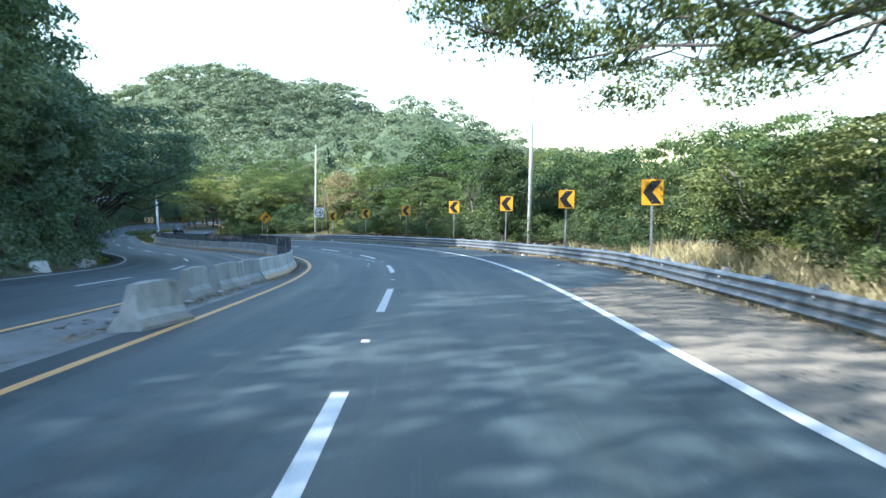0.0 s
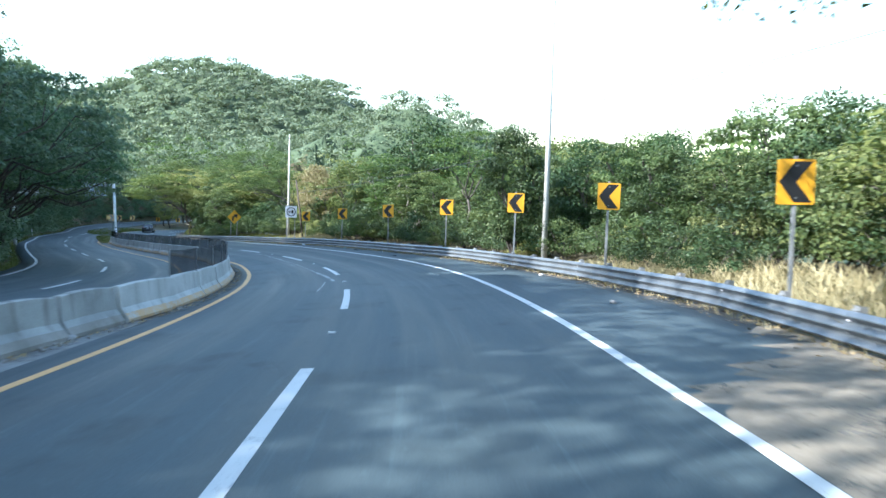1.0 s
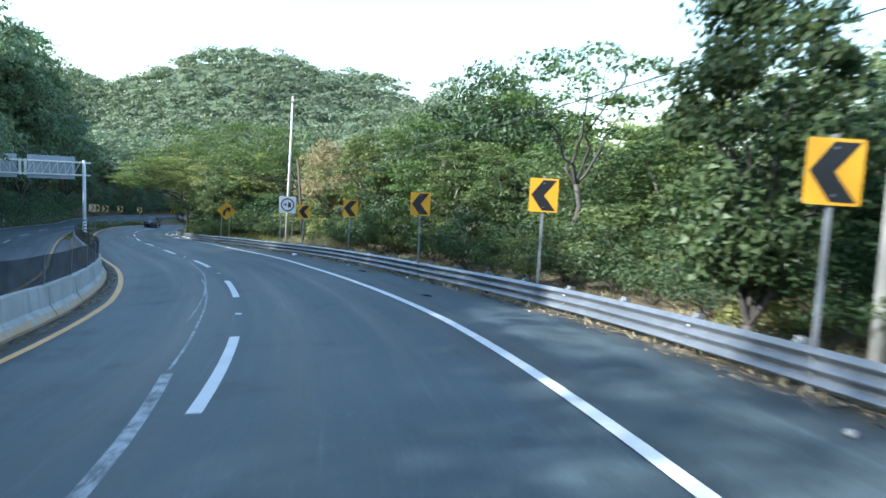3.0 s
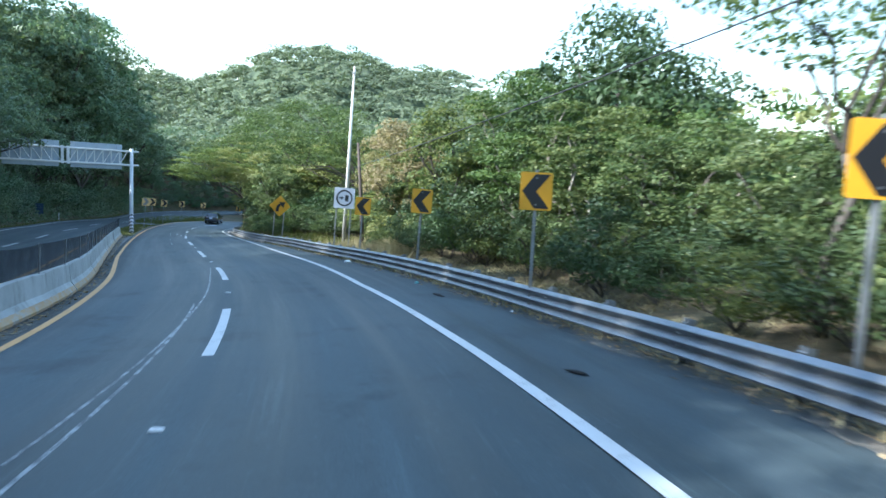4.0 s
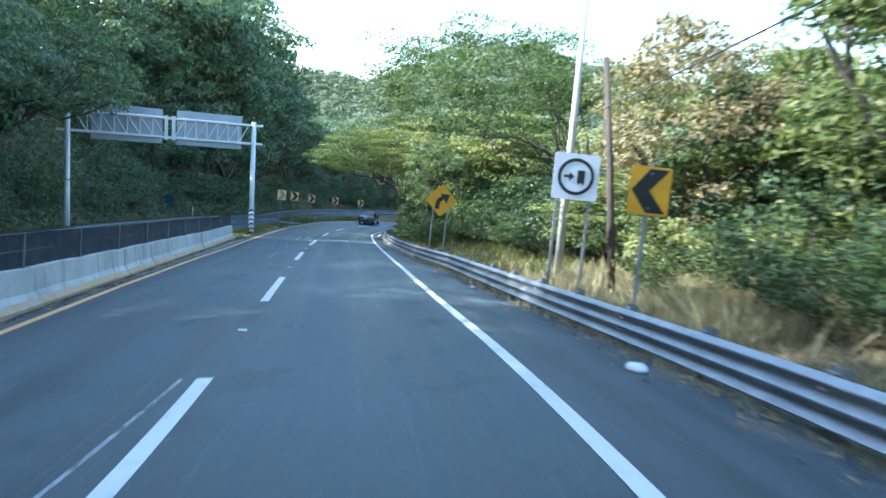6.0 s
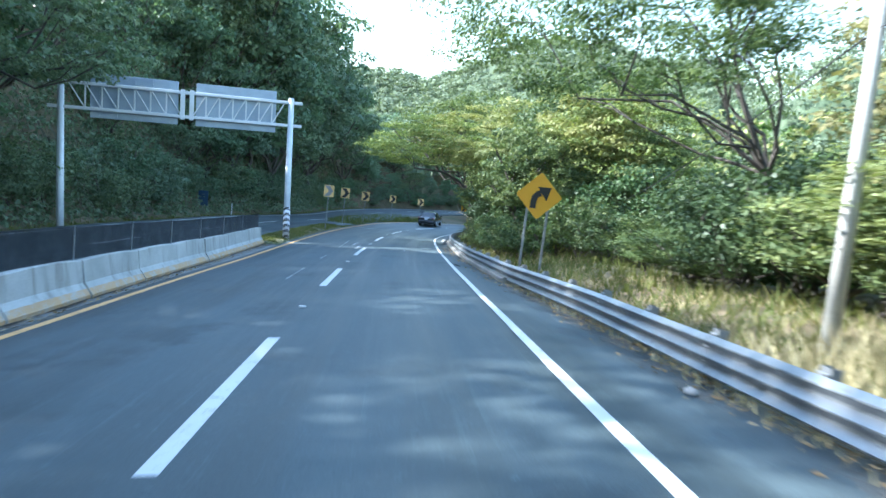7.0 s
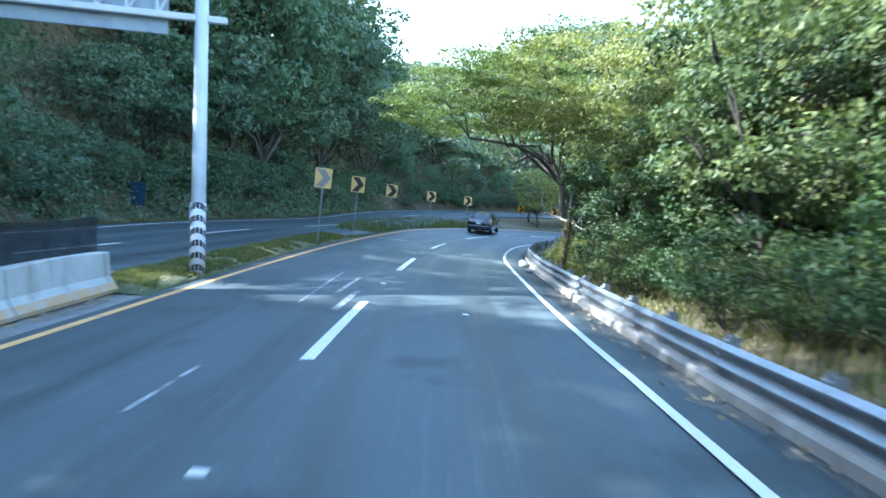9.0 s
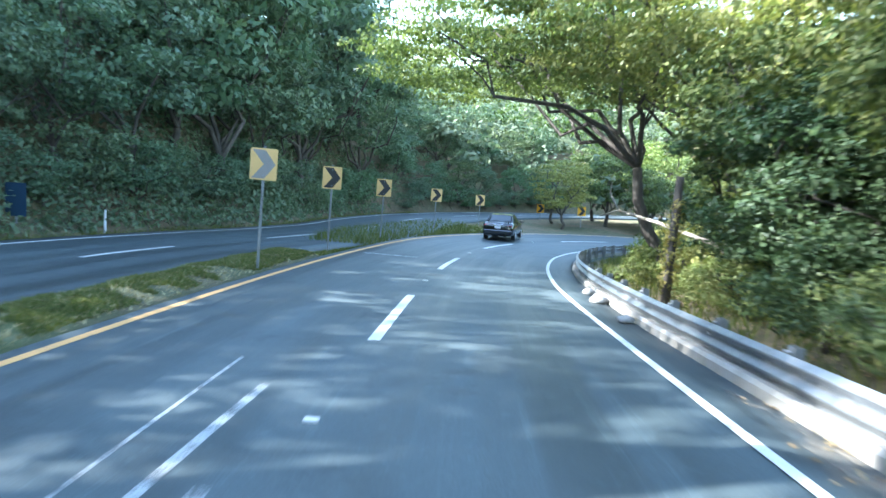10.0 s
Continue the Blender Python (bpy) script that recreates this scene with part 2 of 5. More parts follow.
M_RIM = mat_metal("wheel_rim_alloy", (0.55, 0.55, 0.56), (0.42, 0.42, 0.43), 0.3, 0.9)
M_LAMP_RED = mat_plain("tail_lamp_red", (0.35, 0.015, 0.012), 0.15, 0, 0.1)
M_CHROME = mat_metal("chrome_trim", (0.85, 0.85, 0.86), (0.75, 0.75, 0.76), 0.12, 1.0)
M_WIRE = mat_plain("cable_black", (0.03, 0.03, 0.03), 0.6)
M_BAG = mat_plain("white_plastic", (0.72, 0.76, 0.78), 0.35, 0, 0.2, 8)
M_BAG_TEAL = mat_plain("teal_plastic", (0.22, 0.50, 0.48), 0.35, 0, 0.2, 8)
M_STONE = mat_concrete("grey_stone", (0.36, 0.35, 0.33), (0.20, 0.19, 0.18), (0.10, 0.09, 0.07))


# ---- mesh helpers ----
def soup(*pieces):
    """Join several (verts, faces) into one."""
    v, f = [], []
    for pv, pf in pieces:
        k = len(v)
        v.extend(pv)
        f.extend([tuple(i + k for i in q) for q in pf])
    return v, f


def moved(piece, m):
    return [m @ Vector(p) for p in piece[0]], piece[1]


def block(sx, sy, sz, at=(0, 0, 0), chamfer=0.0):
    """A box centred at `at`, its edges chamfered."""
    bm = bmesh.new()
    bmesh.ops.create_cube(bm, size=1.0, matrix=Matrix.Translation(at) @ Matrix.Diagonal((sx, sy, sz, 1)))
    if chamfer:
        bmesh.ops.bevel(bm, geom=bm.edges[:], offset=chamfer, segments=1, affect="EDGES")
    bm.verts.index_update()
    out = [v.co.copy() for v in bm.verts], [tuple(v.index for v in q.verts) for q in bm.faces]
    bm.free()
    return out


def tube(points, radii, n=8, cap=True):
    """A tapered tube along points."""
    v, f = [], []
    pts = [Vector(p) for p in points]
    side = None
    for i, p in enumerate(pts):
        d = (pts[min(i + 1, len(pts) - 1)] - pts[max(i - 1, 0)]).normalized()
        if side is None:
            side = d.orthogonal().normalized()
        side = (side - d * side.dot(d)).normalized()
        up = d.cross(side)
        for k in range(n):
            a = 2 * math.pi * k / n
            v.append(p + (side * math.cos(a) + up * math.sin(a)) * radii[i])
    for i in range(len(pts) - 1):
        for k in range(n):
            f.append((i * n + k, i * n + (k + 1) % n, (i + 1) * n + (k + 1) % n, (i + 1) * n + k))
    if cap:
        f.append(tuple(range(n))[::-1])
        f.append(tuple((len(pts) - 1) * n + k for k in range(n)))
    return v, f


def plate(outline, depth, y0=0.0):
    """A flat shape in the x-z plane given by its outline, `depth` thick towards +y."""
    n = len(outline)
    v = [(x, y0, z) for x, z in outline] + [(x, y0 + depth, z) for x, z in outline]
    f = [tuple(range(n)), tuple(range(n, 2 * n))[::-1]]
    f += [(i, i + n, (i + 1) % n + n, (i + 1) % n) for i in range(n)]
    return v, f


def make_mesh(name, piece, materials, smooth=False, slots=None):
    me = bpy.data.meshes.new(name)
    v, f = piece
    me.from_pydata([tuple(p) for p in v], [], [tuple(q) for q in f])
    for m in materials if isinstance(materials, (list, tuple)) else [materials]:
        me.materials.append(m)
    if slots is not None:
        me.polygons.foreach_set("material_index", slots)
    if smooth:
        me.polygons.foreach_set("use_smooth", [True] * len(me.polygons))
    bm = bmesh.new()
    bm.from_mesh(me)
    if len(bm.faces) < 40000:
        bmesh.ops.recalc_face_normals(bm, faces=bm.faces[:])
        bm.to_mesh(me)
    bm.free()
    me.update()
    return me


def quads_mesh(name, verts, material):
    """A mesh of loose leaves from an (n, corners, 3) array; corners: three or four."""
    n, k = len(verts), verts.shape[1]
    me = bpy.data.meshes.new(name)
    me.vertices.add(n * k)
    me.vertices.foreach_set("co", np.asarray(verts, dtype=np.float32).ravel())
    me.loops.add(n * k)
    me.loops.foreach_set("vertex_index", np.arange(n * k, dtype=np.int32))
    me.polygons.add(n)
    me.polygons.foreach_set("loop_start", np.arange(0, n * k, k, dtype=np.int32))
    me.materials.append(material)
    me.update(calc_edges=True)
    return me


def part(name, piece, material, parent=None, label="", smooth=False, slots=None):
    ob = new(name, make_mesh(name, piece, material, smooth, slots))
    ob.parent = parent
    if label:
        ob["label"] = label
    return ob


def thing(name, m, label, category, group="", kind=""):
    ob = new(name)
    ob.empty_display_size = 0.2
    ob.matrix_basis = m
    return tagged(ob, label, category, group, kind)


# ---- the road's line ----
SPINE = np.array([(0.2, -30, 2.1), (-0.5, -10, 1.15), (-0.85, 2, .72), (-1.2, 13, .26), (-1.8, 24, -.18), (-3.6, 35, -.65), (-7.2, 45.5, -1.1), (-12.5, 56, -1.55),
                  (-18.6, 65.5, -2.05), (-24, 73.8, -2.45), (-30, 83.2, -2.95), (-35.6, 92.7, -3.3), (-39.9, 100.5, -3.6), (-43.2, 107.5, -3.82), (-45.6, 114.5, -3.95),
                  (-46.3, 121.5, -4.05), (-44.8, 128.5, -4.15), (-40.8, 134.5, -4.3), (-34, 139.5, -4.6), (-24, 144, -5.1), (-10, 149, -5.8)])
BANK = ((-40, .02), (-5, .02), (8, .03), (18, .05), (30, .07), (45, .085), (60, .09), (75, .09), (88, .075), (100, .04), (112, .0), (125, -.04), (160, -.05))


def glide(ctrl, step=0.5, zero=True):
    """A smooth curve through control points, sampled evenly: distances, points, tangents, right-hand normals."""
    ctrl = np.asarray(ctrl, float)
    d = np.r_[0, np.cumsum(np.hypot(*np.diff(ctrl[:, :2], axis=0).T))]
    slope = np.gradient(ctrl, d, axis=0)
    out = []
    for i in range(len(d) - 1):
        h = d[i + 1] - d[i]
        for u in np.linspace(0, 1, 24, endpoint=False):
            out.append((2 * u**3 - 3 * u * u + 1) * ctrl[i] + (u**3 - 2 * u * u + u) * h * slope[i] + (3 * u * u - 2 * u**3) * ctrl[i + 1] + (u**3 - u * u) * h * slope[i + 1])
    c = np.array(out + [ctrl[-1]])
    k = np.ones(15) / 15
    for a in range(3):
        c[:, a] = np.convolve(np.pad(c[:, a], 7, mode="reflect", reflect_type="odd"), k, "valid")
    s = np.r_[0, np.cumsum(np.hypot(*np.diff(c[:, :2], axis=0).T))]
    if zero:
        s -= s[np.argmin(abs(c[:, 1]))]
    g = np.arange(s[0], s[-1], step)
    c = np.stack([np.interp(g, s, c[:, a]) for a in range(3)], 1)
    t = np.gradient(c[:, :2], g, axis=0)
    t /= np.linalg.norm(t, axis=1)[:, None]
    return g, c, t, np.stack([t[:, 1], -t[:, 0]], 1)


S, C, T, N = glide(SPINE)
S_MIN, S_MAX = S[0], S[-1]


def bank(s):
    return np.interp(s, [b[0] for b in BANK], [b[1] for b in BANK])


def rail_u(s):
    """How far the guard rail stands to the right of the lane divider."""
    return np.interp(s, (-30, 0, 12, 22, 30, 40, 48, 60, 76, 82, 92, 104, 115, 150), (6.2, 6.4, 7.2, 7.7, 7.4, 6.9, 6.2, 5.6, 5.2, 4.8, 4.6, 4.35, 4.4, 4.6))


def line_u(s):
    """The right edge line."""
    return np.interp(s, (-30, 5, 14, 30, 40, 47, 54, 64, 78, 90, 100, 110, 150), (3.8, 3.85, 4.1, 4.08, 3.9, 3.62, 3.42, 3.48, 3.5, 3.6, 3.45, 3.3, 3.4))


def line_half(s):
    return np.interp(s, (60, 76, 90), (0.085, 0.065, 0.055))


def yellow_u(s):
    return np.interp(s, (-30, 20, 35, 47, 60, 72, 90, 150), (-3.45, -3.4, -3.4, -3.15, -3.45, -3.75, -3.75, -3.6))


def wall_u(s):
    """The middle of the concrete median barrier."""
    return np.interp(s, (12, 20, 26, 36, 45, 55, 66, 80, 98), (-5.05, -4.9, -4.4, -4.3, -4.1, -4.1, -4.4, -4.68, -5.1))


def shoulder_fall(s, u):
    """How far the hard shoulder falls away outside the edge line."""
    fall = np.interp(s, (12, 22, 32, 45, 60, 77, 95, 110), (0.06, 0.10, 0.20, 0.20, 0.16, 0.20, 0.14, 0.10))
    return fall * np.clip((u - line_u(s)) / (rail_u(s) - line_u(s)), 0, 1.15) ** 1.4


def spot(s, u, up=0.0):
    """A place on our carriageway's banked surface; past the barrier it goes on level."""
    i = [np.interp(s, S, C[:, a]) for a in range(3)]
    n = [np.interp(s, S, N[:, a]) for a in range(2)]
    return Vector((i[0] + n[0] * u, i[1] + n[1] * u, i[2] + bank(s) * max(u, -5.0) - shoulder_fall(s, u) + up))


def heading(s):
    """Degrees about z by which the road points away from +y."""
    return math.degrees(math.atan2(-np.interp(s, S, T[:, 0]), np.interp(s, S, T[:, 1])))


def placed(s, u, turn=0.0, up=0.0, tilt=0.0):
    return pose(*spot(s, u, up), 0, tilt, heading(s) + turn)


# the opposite carriageway runs beside ours and swings away behind the far bend
OPP = []
for k in range(-28, 113, 7):
    p = spot(k, -9.7 if k < 104 else -9.2)
    OPP.append((p.x, p.y, p.z))
OPP += [(-54.6, 115.5, -3.85), (-58.3, 123.5, -3.8), (-60.6, 132.0, -3.7), (-61.2, 141.0, -3.6), (-59.8, 151.0, -3.5), (-55.5, 162.0, -3.4), (-48, 173, -3.3)]
SO, CO, TO, NO = glide(OPP)


def spot_opp(s, u, up=0.0):
    i = [np.interp(s, SO, CO[:, a]) for a in range(3)]
    n = [np.interp(s, SO, NO[:, a]) for a in range(2)]
    return Vector((i[0] + n[0] * u, i[1] + n[1] * u, i[2] + up))


def near_line(x, y, grid, pts, tan, nor):
    """Along and across distances of many points from a curve."""
    s, u, z = np.empty(len(x)), np.empty(len(x)), np.empty(len(x))
    for a in range(0, len(x), 4000):
        q = slice(a, a + 4000)
        i = np.argmin((x[q, None] - pts[None, :, 0])**2 + (y[q, None] - pts[None, :, 1])**2, axis=1)
        dx, dy = x[q] - pts[i, 0], y[q] - pts[i, 1]
        s[q] = grid[i] + dx * tan[i, 0] + dy * tan[i, 1]
        side = dx * nor[i, 0] + dy * nor[i, 1]
        u[q] = np.sign(side) * np.hypot(dx, dy)
        z[q] = pts[i, 2]
    return s, u, z


def bumps(x, y, scale, seed):
    """Cheap smooth unevenness from a few waves."""
    r = np.random.RandomState(seed)
    out = np.zeros_like(x)
    for _ in range(7):
        a, ph, w = r.uniform(0, 6.28), r.uniform(0, 6.28), r.uniform(0.6, 1.8) / scale
        out += np.sin((x * math.cos(a) + y * math.sin(a)) * w * 6.28 + ph) / 7
    return out


HILLS = ((-124, 362, 50, 80, 68), (-78, 390, 50, 60, 72), (-12, 350, 26, 64, 64), (-8, 188, 27, 46, 31), (20, 250, 10, 60, 50), (90, 345, 16, 110, 72), (-205, 336, 35, 64, 80), (-185, 215, 16, 50, 64))


def land(x, y):
    """The height of the ground."""
    x, y = np.asarray(x, float), np.asarray(y, float)
    s, u, z1 = near_line(x, y, S, C, T, N)
    so, uo, z2 = near_line(x, y, SO, CO, TO, NO)
    r = rail_u(s)
    z1 = z1 + bank(s) * np.clip(u, -5.0, r + 0.6) - shoulder_fall(s, u)
    d1 = np.maximum(np.maximum(u - r - 0.6, -5.2 - u), 0) + 0.02
    d2 = np.maximum(abs(uo) - 4.3, 0) + 0.02
    z = (z1 / d1**2 + z2 / d2**2) / (1 / d1**2 + 1 / d2**2)
    w = u - r - 0.6
    right = np.where(w > 0, 0.30 * np.clip(w / 1.2, 0, 1) + 0.45 * np.clip((w - 1.2) / 2.4, 0, 1) - 0.22 * np.clip(w - 9, 0, 60), 0)
    v = -uo - 4.6
    rise = 1.25 * np.clip(v - 1.3, 0, 7.5) + 0.75 * np.clip(v - 8.1, 0, 12) + 0.12 * np.clip(v - 20.1, 0, 40)
    # unseen ground shaped for the sun: dips let it in, a hump blocks it
    rise = rise - np.interp(so, (76, 82, 98, 104), (0, 0.6, 0.6, 0)) * np.clip(v - 9.0, 0, 11) + 9.0 * np.clip((v - 8) / 10, 0, 1) * np.interp(so, (4, 8, 12, 18), (0, 1, 1, 0))
    left = np.where((v > 0) & (u < 0), rise * np.interp(so, (-28, -16, -12, 0, 6, 14, 50, 66, 96, 143, 152, 165), (1.1, 1.1, 0.85, 0.9, 1.1, 1.2, 1.25, 1.30, 1.28, 1.2, 0.75, 0.5)), 0)
    far = np.clip((np.minimum(d1, d2) - 4) / 30, 0, 1)
    z = z + np.where(left > right, left, right) - 0.16
    verge = np.clip((-4.0 - u) / 0.7, 0, 1) * np.clip((uo - 3.9) / 0.8, 0, 1)
    z = z + 0.30 * verge * np.interp(s, (108, 113, 120, 126), (-0.5, 1, 1, 0))
    z = z + (bumps(x, y, 9, 3) * 0.5) * np.clip((np.minimum(d1, d2) - 1.5) / 6, 0, 1)
    h = np.zeros_like(x)
    for hx, hy, hz, ax, ay in HILLS:
        h = np.maximum(h, hz * np.exp(-((x - hx) / ax)**2 - ((y - hy) / ay)**2)) + 0.12 * hz * np.exp(-((x - hx) / ax)**2 - ((y - hy) / ay)**2)
    return z + far * h * (1 + 0.12 * bumps(x, y, 60, 5))


def foot(x, y):
    return float(land([x], [y])[0])


def spread(core0, core1, step, end, grow=1.13):
    a = list(np.arange(core0, core1 + step / 2, step))
    d = step
    while a[-1] < end:
        d *= grow
        a.append(a[-1] + d)
    d = step
    while a[0] > -end:
        d *= grow
        a.insert(0, a[0] - d)
    return np.array(a)


gx, gy = spread(-92, 36, 1.25, 2600), spread(-35, 170, 1.25, 2600)
X, Y = np.meshgrid(gx, gy)
Z = land(X.ravel(), Y.ravel())
gv = np.stack([X.ravel(), Y.ravel(), Z], 1)
nx, ny = len(gx), len(gy)
idx = np.arange(nx * ny).reshape(ny, nx)
gf = np.stack([idx[:-1, :-1], idx[:-1, 1:], idx[1:, 1:], idx[1:, :-1]], -1).reshape(-1, 4)
mid_x, mid_y = X[:-1, :-1].ravel(), Y[:-1, :-1].ravel()
away = np.minimum(abs(near_line(mid_x, mid_y, S, C, T, N)[1]), abs(near_line(mid_x, mid_y, SO, CO, TO, NO)[1]))
ground = new("ground", make_mesh("ground", (gv.tolist(), gf.tolist()), [M_SOIL, M_UNDER], smooth=True, slots=(away > 19).astype(int).tolist()))
tagged(ground, "brown soil and leaf litter under the roadside woods", "ground", kind="structure")


def ribbon(spot_fn, s0, s1, edges, step=1.0, up=0.0, skirt=0.0, pitch=1.2):
    """A strip along the road between two edges (functions or numbers), optionally with a downward skirt."""
    lo, hi = edges
    lo_f = lo if callable(lo) else (lambda s: lo)
    hi_f = hi if callable(hi) else (lambda s: hi)
    n = max(2, int((s1 - s0) / step) + 1)
    cols = max(2, int(abs(hi_f(s0) - lo_f(s0)) / pitch) + 2)
    v, f = [], []
    for i in range(n):
        s = s0 + (s1 - s0) * i / (n - 1)
        a, b = lo_f(s), hi_f(s)
        row = [spot_fn(s, a + (b - a) * k / (cols - 1), up) for k in range(cols)]
        if skirt:
            row = [row[0] - Vector((0, 0, skirt))] + row + [row[-1] - Vector((0, 0, skirt))]
        v += row
    w = len(v) // n
    for i in range(n - 1):
        for k in range(w - 1):
            f.append((i * w + k, i * w + k + 1, (i + 1) * w + k + 1, (i + 1) * w + k))
    return v, f


def with_uv(ob, fn):
    """Give a sheet coordinates (across, along) in metres."""
    me = ob.data
    co = np.empty(len(me.vertices) * 3)
    me.vertices.foreach_get("co", co)
    co = co.reshape(-1, 3)
    s, u, _ = near_line(co[:, 0], co[:, 1], *fn)
    loops = np.empty(len(me.loops), dtype=np.int32)
    me.loops.foreach_get("vertex_index", loops)
    layer = me.uv_layers.new(name="along")
    layer.data.foreach_set("uv", np.stack([u, s], 1)[loops].ravel())
    return ob


road = part("road", ribbon(spot, S_MIN + 1, S_MAX - 2, (-4.05, lambda s: rail_u(s) + 0.15), skirt=0.25), M_ASPHALT, smooth=True)
with_uv(road, (S, C, T, N))
tagged(road, "dark grey worn asphalt carriageway with patches and tyre marks", "road", kind="structure")
road_opp = part("road_opposite", ribbon(spot_opp, SO[0] + 1, SO[-1] - 2, (-4.35, 3.75), up=-0.02, skirt=0.25), M_ASPHALT_OPP, smooth=True)
with_uv(road_opp, (SO, CO, TO, NO))
tagged(road_opp, "dark asphalt carriageway for the opposite direction", "road", kind="structure")
median = part("median_pavement", ribbon(spot, S_MIN + 1, 98.0, (-5.98, -4.051), up=-0.015, skirt=0.2), M_STRIP)
tagged(median, "narrow grey paved strip between the two carriageways", "pavement", kind="structure")


def verge_spot(s, u, up=0.0):
    """A place on the low grassy mound between the two carriageways."""
    f = np.clip((u + 5.98) / 1.94, 0, 1)
    return spot(s, u, up + 0.16 * math.sin(math.pi * f) * min(1.0, (s - 95.0) / 2.0) + 0.02 * math.sin(2.3 * s + 5 * u))


verge = part("median_verge", ribbon(verge_spot, 95.2, 114.0, (-5.98, -4.04), step=0.5, skirt=0.25, pitch=0.3), M_VERGE, smooth=True)
tagged(verge, "low mound of earth and grass between the carriageways", "verge", kind="structure")
part("sandy_shoulder", ribbon(spot, S_MIN + 2, 20, (lambda s: np.interp(s, (15.5, 18.5), (line_u(s) + 0.1, rail_u(s) - 0.45)) + 0.3 * np.interp(s, (14, 16), (0, 1)) * (math.sin(5.1 * s) + math.sin(11.3 * s)), lambda s: rail_u(s) + 0.1), step=0.25, up=0.003), M_SAND, road, "pale sandy hard shoulder")
part("dust_strip", ribbon(spot, 20.2, 100, (lambda s: rail_u(s) - 0.55 * (1 + 0.16 * math.sin(1.7 * s) + 0.14 * math.sin(4.3 * s + 1) + 0.1 * math.sin(9.1 * s)), lambda s: rail_u(s) + 0.1), step=0.25, up=0.003), M_DUST, road, "sandy dust along the shoulder")
part("dust_strip", ribbon(spot, 8, 97, (lambda s: wall_u(s) + 0.28, lambda s: wall_u(s) + 0.72), up=0.003), M_DUST, road, "sandy dust along the barrier foot")
# painted stand-in for the dark shadow gap under the barrier blocks
part("gap_shadow_strip", ribbon(spot, 23.2, 97.5, (lambda s: wall_u(s) + 0.22, lambda s: wall_u(s) + 0.36 + 0.05 * math.sin(2.9 * s) + 0.04 * math.sin(7.7 * s)), step=0.3, up=0.006), M_GAP_SHADOW, road, "dark strip painted for the shadow gap under the barrier foot")
# markings
part("right_edge_line", ribbon(spot, S_MIN + 2, S_MAX - 3, (lambda s: line_u(s) - line_half(s), lambda s: line_u(s) + line_half(s)), up=0.005), M_WHITE, road, "solid white edge line")
part("yellow_edge_line", ribbon(spot, S_MIN + 2, S_MAX - 3, (lambda s: yellow_u(s) - 0.08, lambda s: yellow_u(s) + 0.08), up=0.005), M_YELLOW_LINE, road, "faded yellow edge line")
for k in range(-2, 14):
    a = 12.6 + 11.14 * k
    part("lane_dash", ribbon(spot, a, a + 4.85, (-0.085, 0.085), up=0.005, step=0.75), M_WHITE, road)
    part("lane_stud", moved(block(0.13, 0.09, 0.03, (0, 0, 0.012), 0.008), placed(a + 7.75, 0.0)), M_WHITE, road)
# thin old marks left by an earlier lane line and a dragged scratch
def scratch(s_list, u_list, width, label):
    fn = lambda s: float(np.interp(s, s_list, u_list))
    part("old_lane_mark", ribbon(spot, s_list[0], s_list[-1], (lambda s: fn(s) - width / 2, lambda s: fn(s) + width / 2), up=0.004), M_WHITE_OLD, road, label)


scratch((28.5, 31.9), (-0.86, -0.62), 0.05, "thin pale scratch along the lane")
scratch((32, 34.4, 37), (-0.34, -0.48, -0.68), 0.15, "worn older lane dash")
scratch((37.2, 41.5, 52), (-0.70, -0.77, -0.72), 0.05, "thin pale scratch along the lane")
scratch((42, 44.7, 49, 54, 58.5, 62), (-1.01, -0.91, -0.74, -0.52, -0.42, -0.25), 0.045, "thin pale scratch along the lane")
scratch((81, 84.5), (-1.10, -1.11), 0.04, "thin pale scratch along the lane")
scratch((88.5, 90.2), (-1.12, -1.10), 0.06, "thin pale scratch along the lane")
scratch((95.0, 100.5), (-1.15, -1.34), 0.045, "thin pale scratch along the lane")
scratch((94.3, 97.0), (-0.36, -0.36), 0.13, "worn older lane dash")
scratch((96.6, 99.4), (-0.73, -0.72), 0.10, "worn older lane dash")
part("cross_mark", ribbon(spot, 116.3, 116.6, (-3.3, -1.3), up=0.005, step=0.2), M_WHITE_OLD, road, "worn white bar across the lane")
part("far_edge_line", ribbon(spot_opp, SO[0] + 2, SO[-1] - 3, (-3.66, -3.5), up=-0.013), M_WHITE, road_opp, "solid white edge line")
part("near_edge_line", ribbon(spot_opp, SO[0] + 2, 97.0, (3.42, 3.56), up=-0.013), M_YELLOW_LINE, road_opp, "faded yellow edge line")
for k in range(-3, 17):
    part("lane_dash", ribbon(spot_opp, 20.2 + 10.6 * k, 24.7 + 10.6 * k, (-0.08, 0.08), up=-0.013, step=0.75), M_WHITE, road_opp)


# ---- guard rail along the right edge ----
WAVE = [(.055, 0), (.080, .012), (.083, .028), (.008, .102), (.004, .118), (.008, .132), (.078, .190), (.083, .200), (.080, .214), (.008, .286), (.004, .302), (.008, .316), (.078, .374), (.083, .386), (.078, .400), (.018, .456), (.012, .462)]


def rail_low(s):
    """The height of the rail's lower edge over the road."""
    return np.interp(s, (0, 30, 80, 100, 120), (0.09, 0.09, 0.08, 0.05, 0.05))


guard_rail = thing("guard_rail", Matrix(), "long galvanised triple-wave steel guard rail along the road edge", "guard rail")


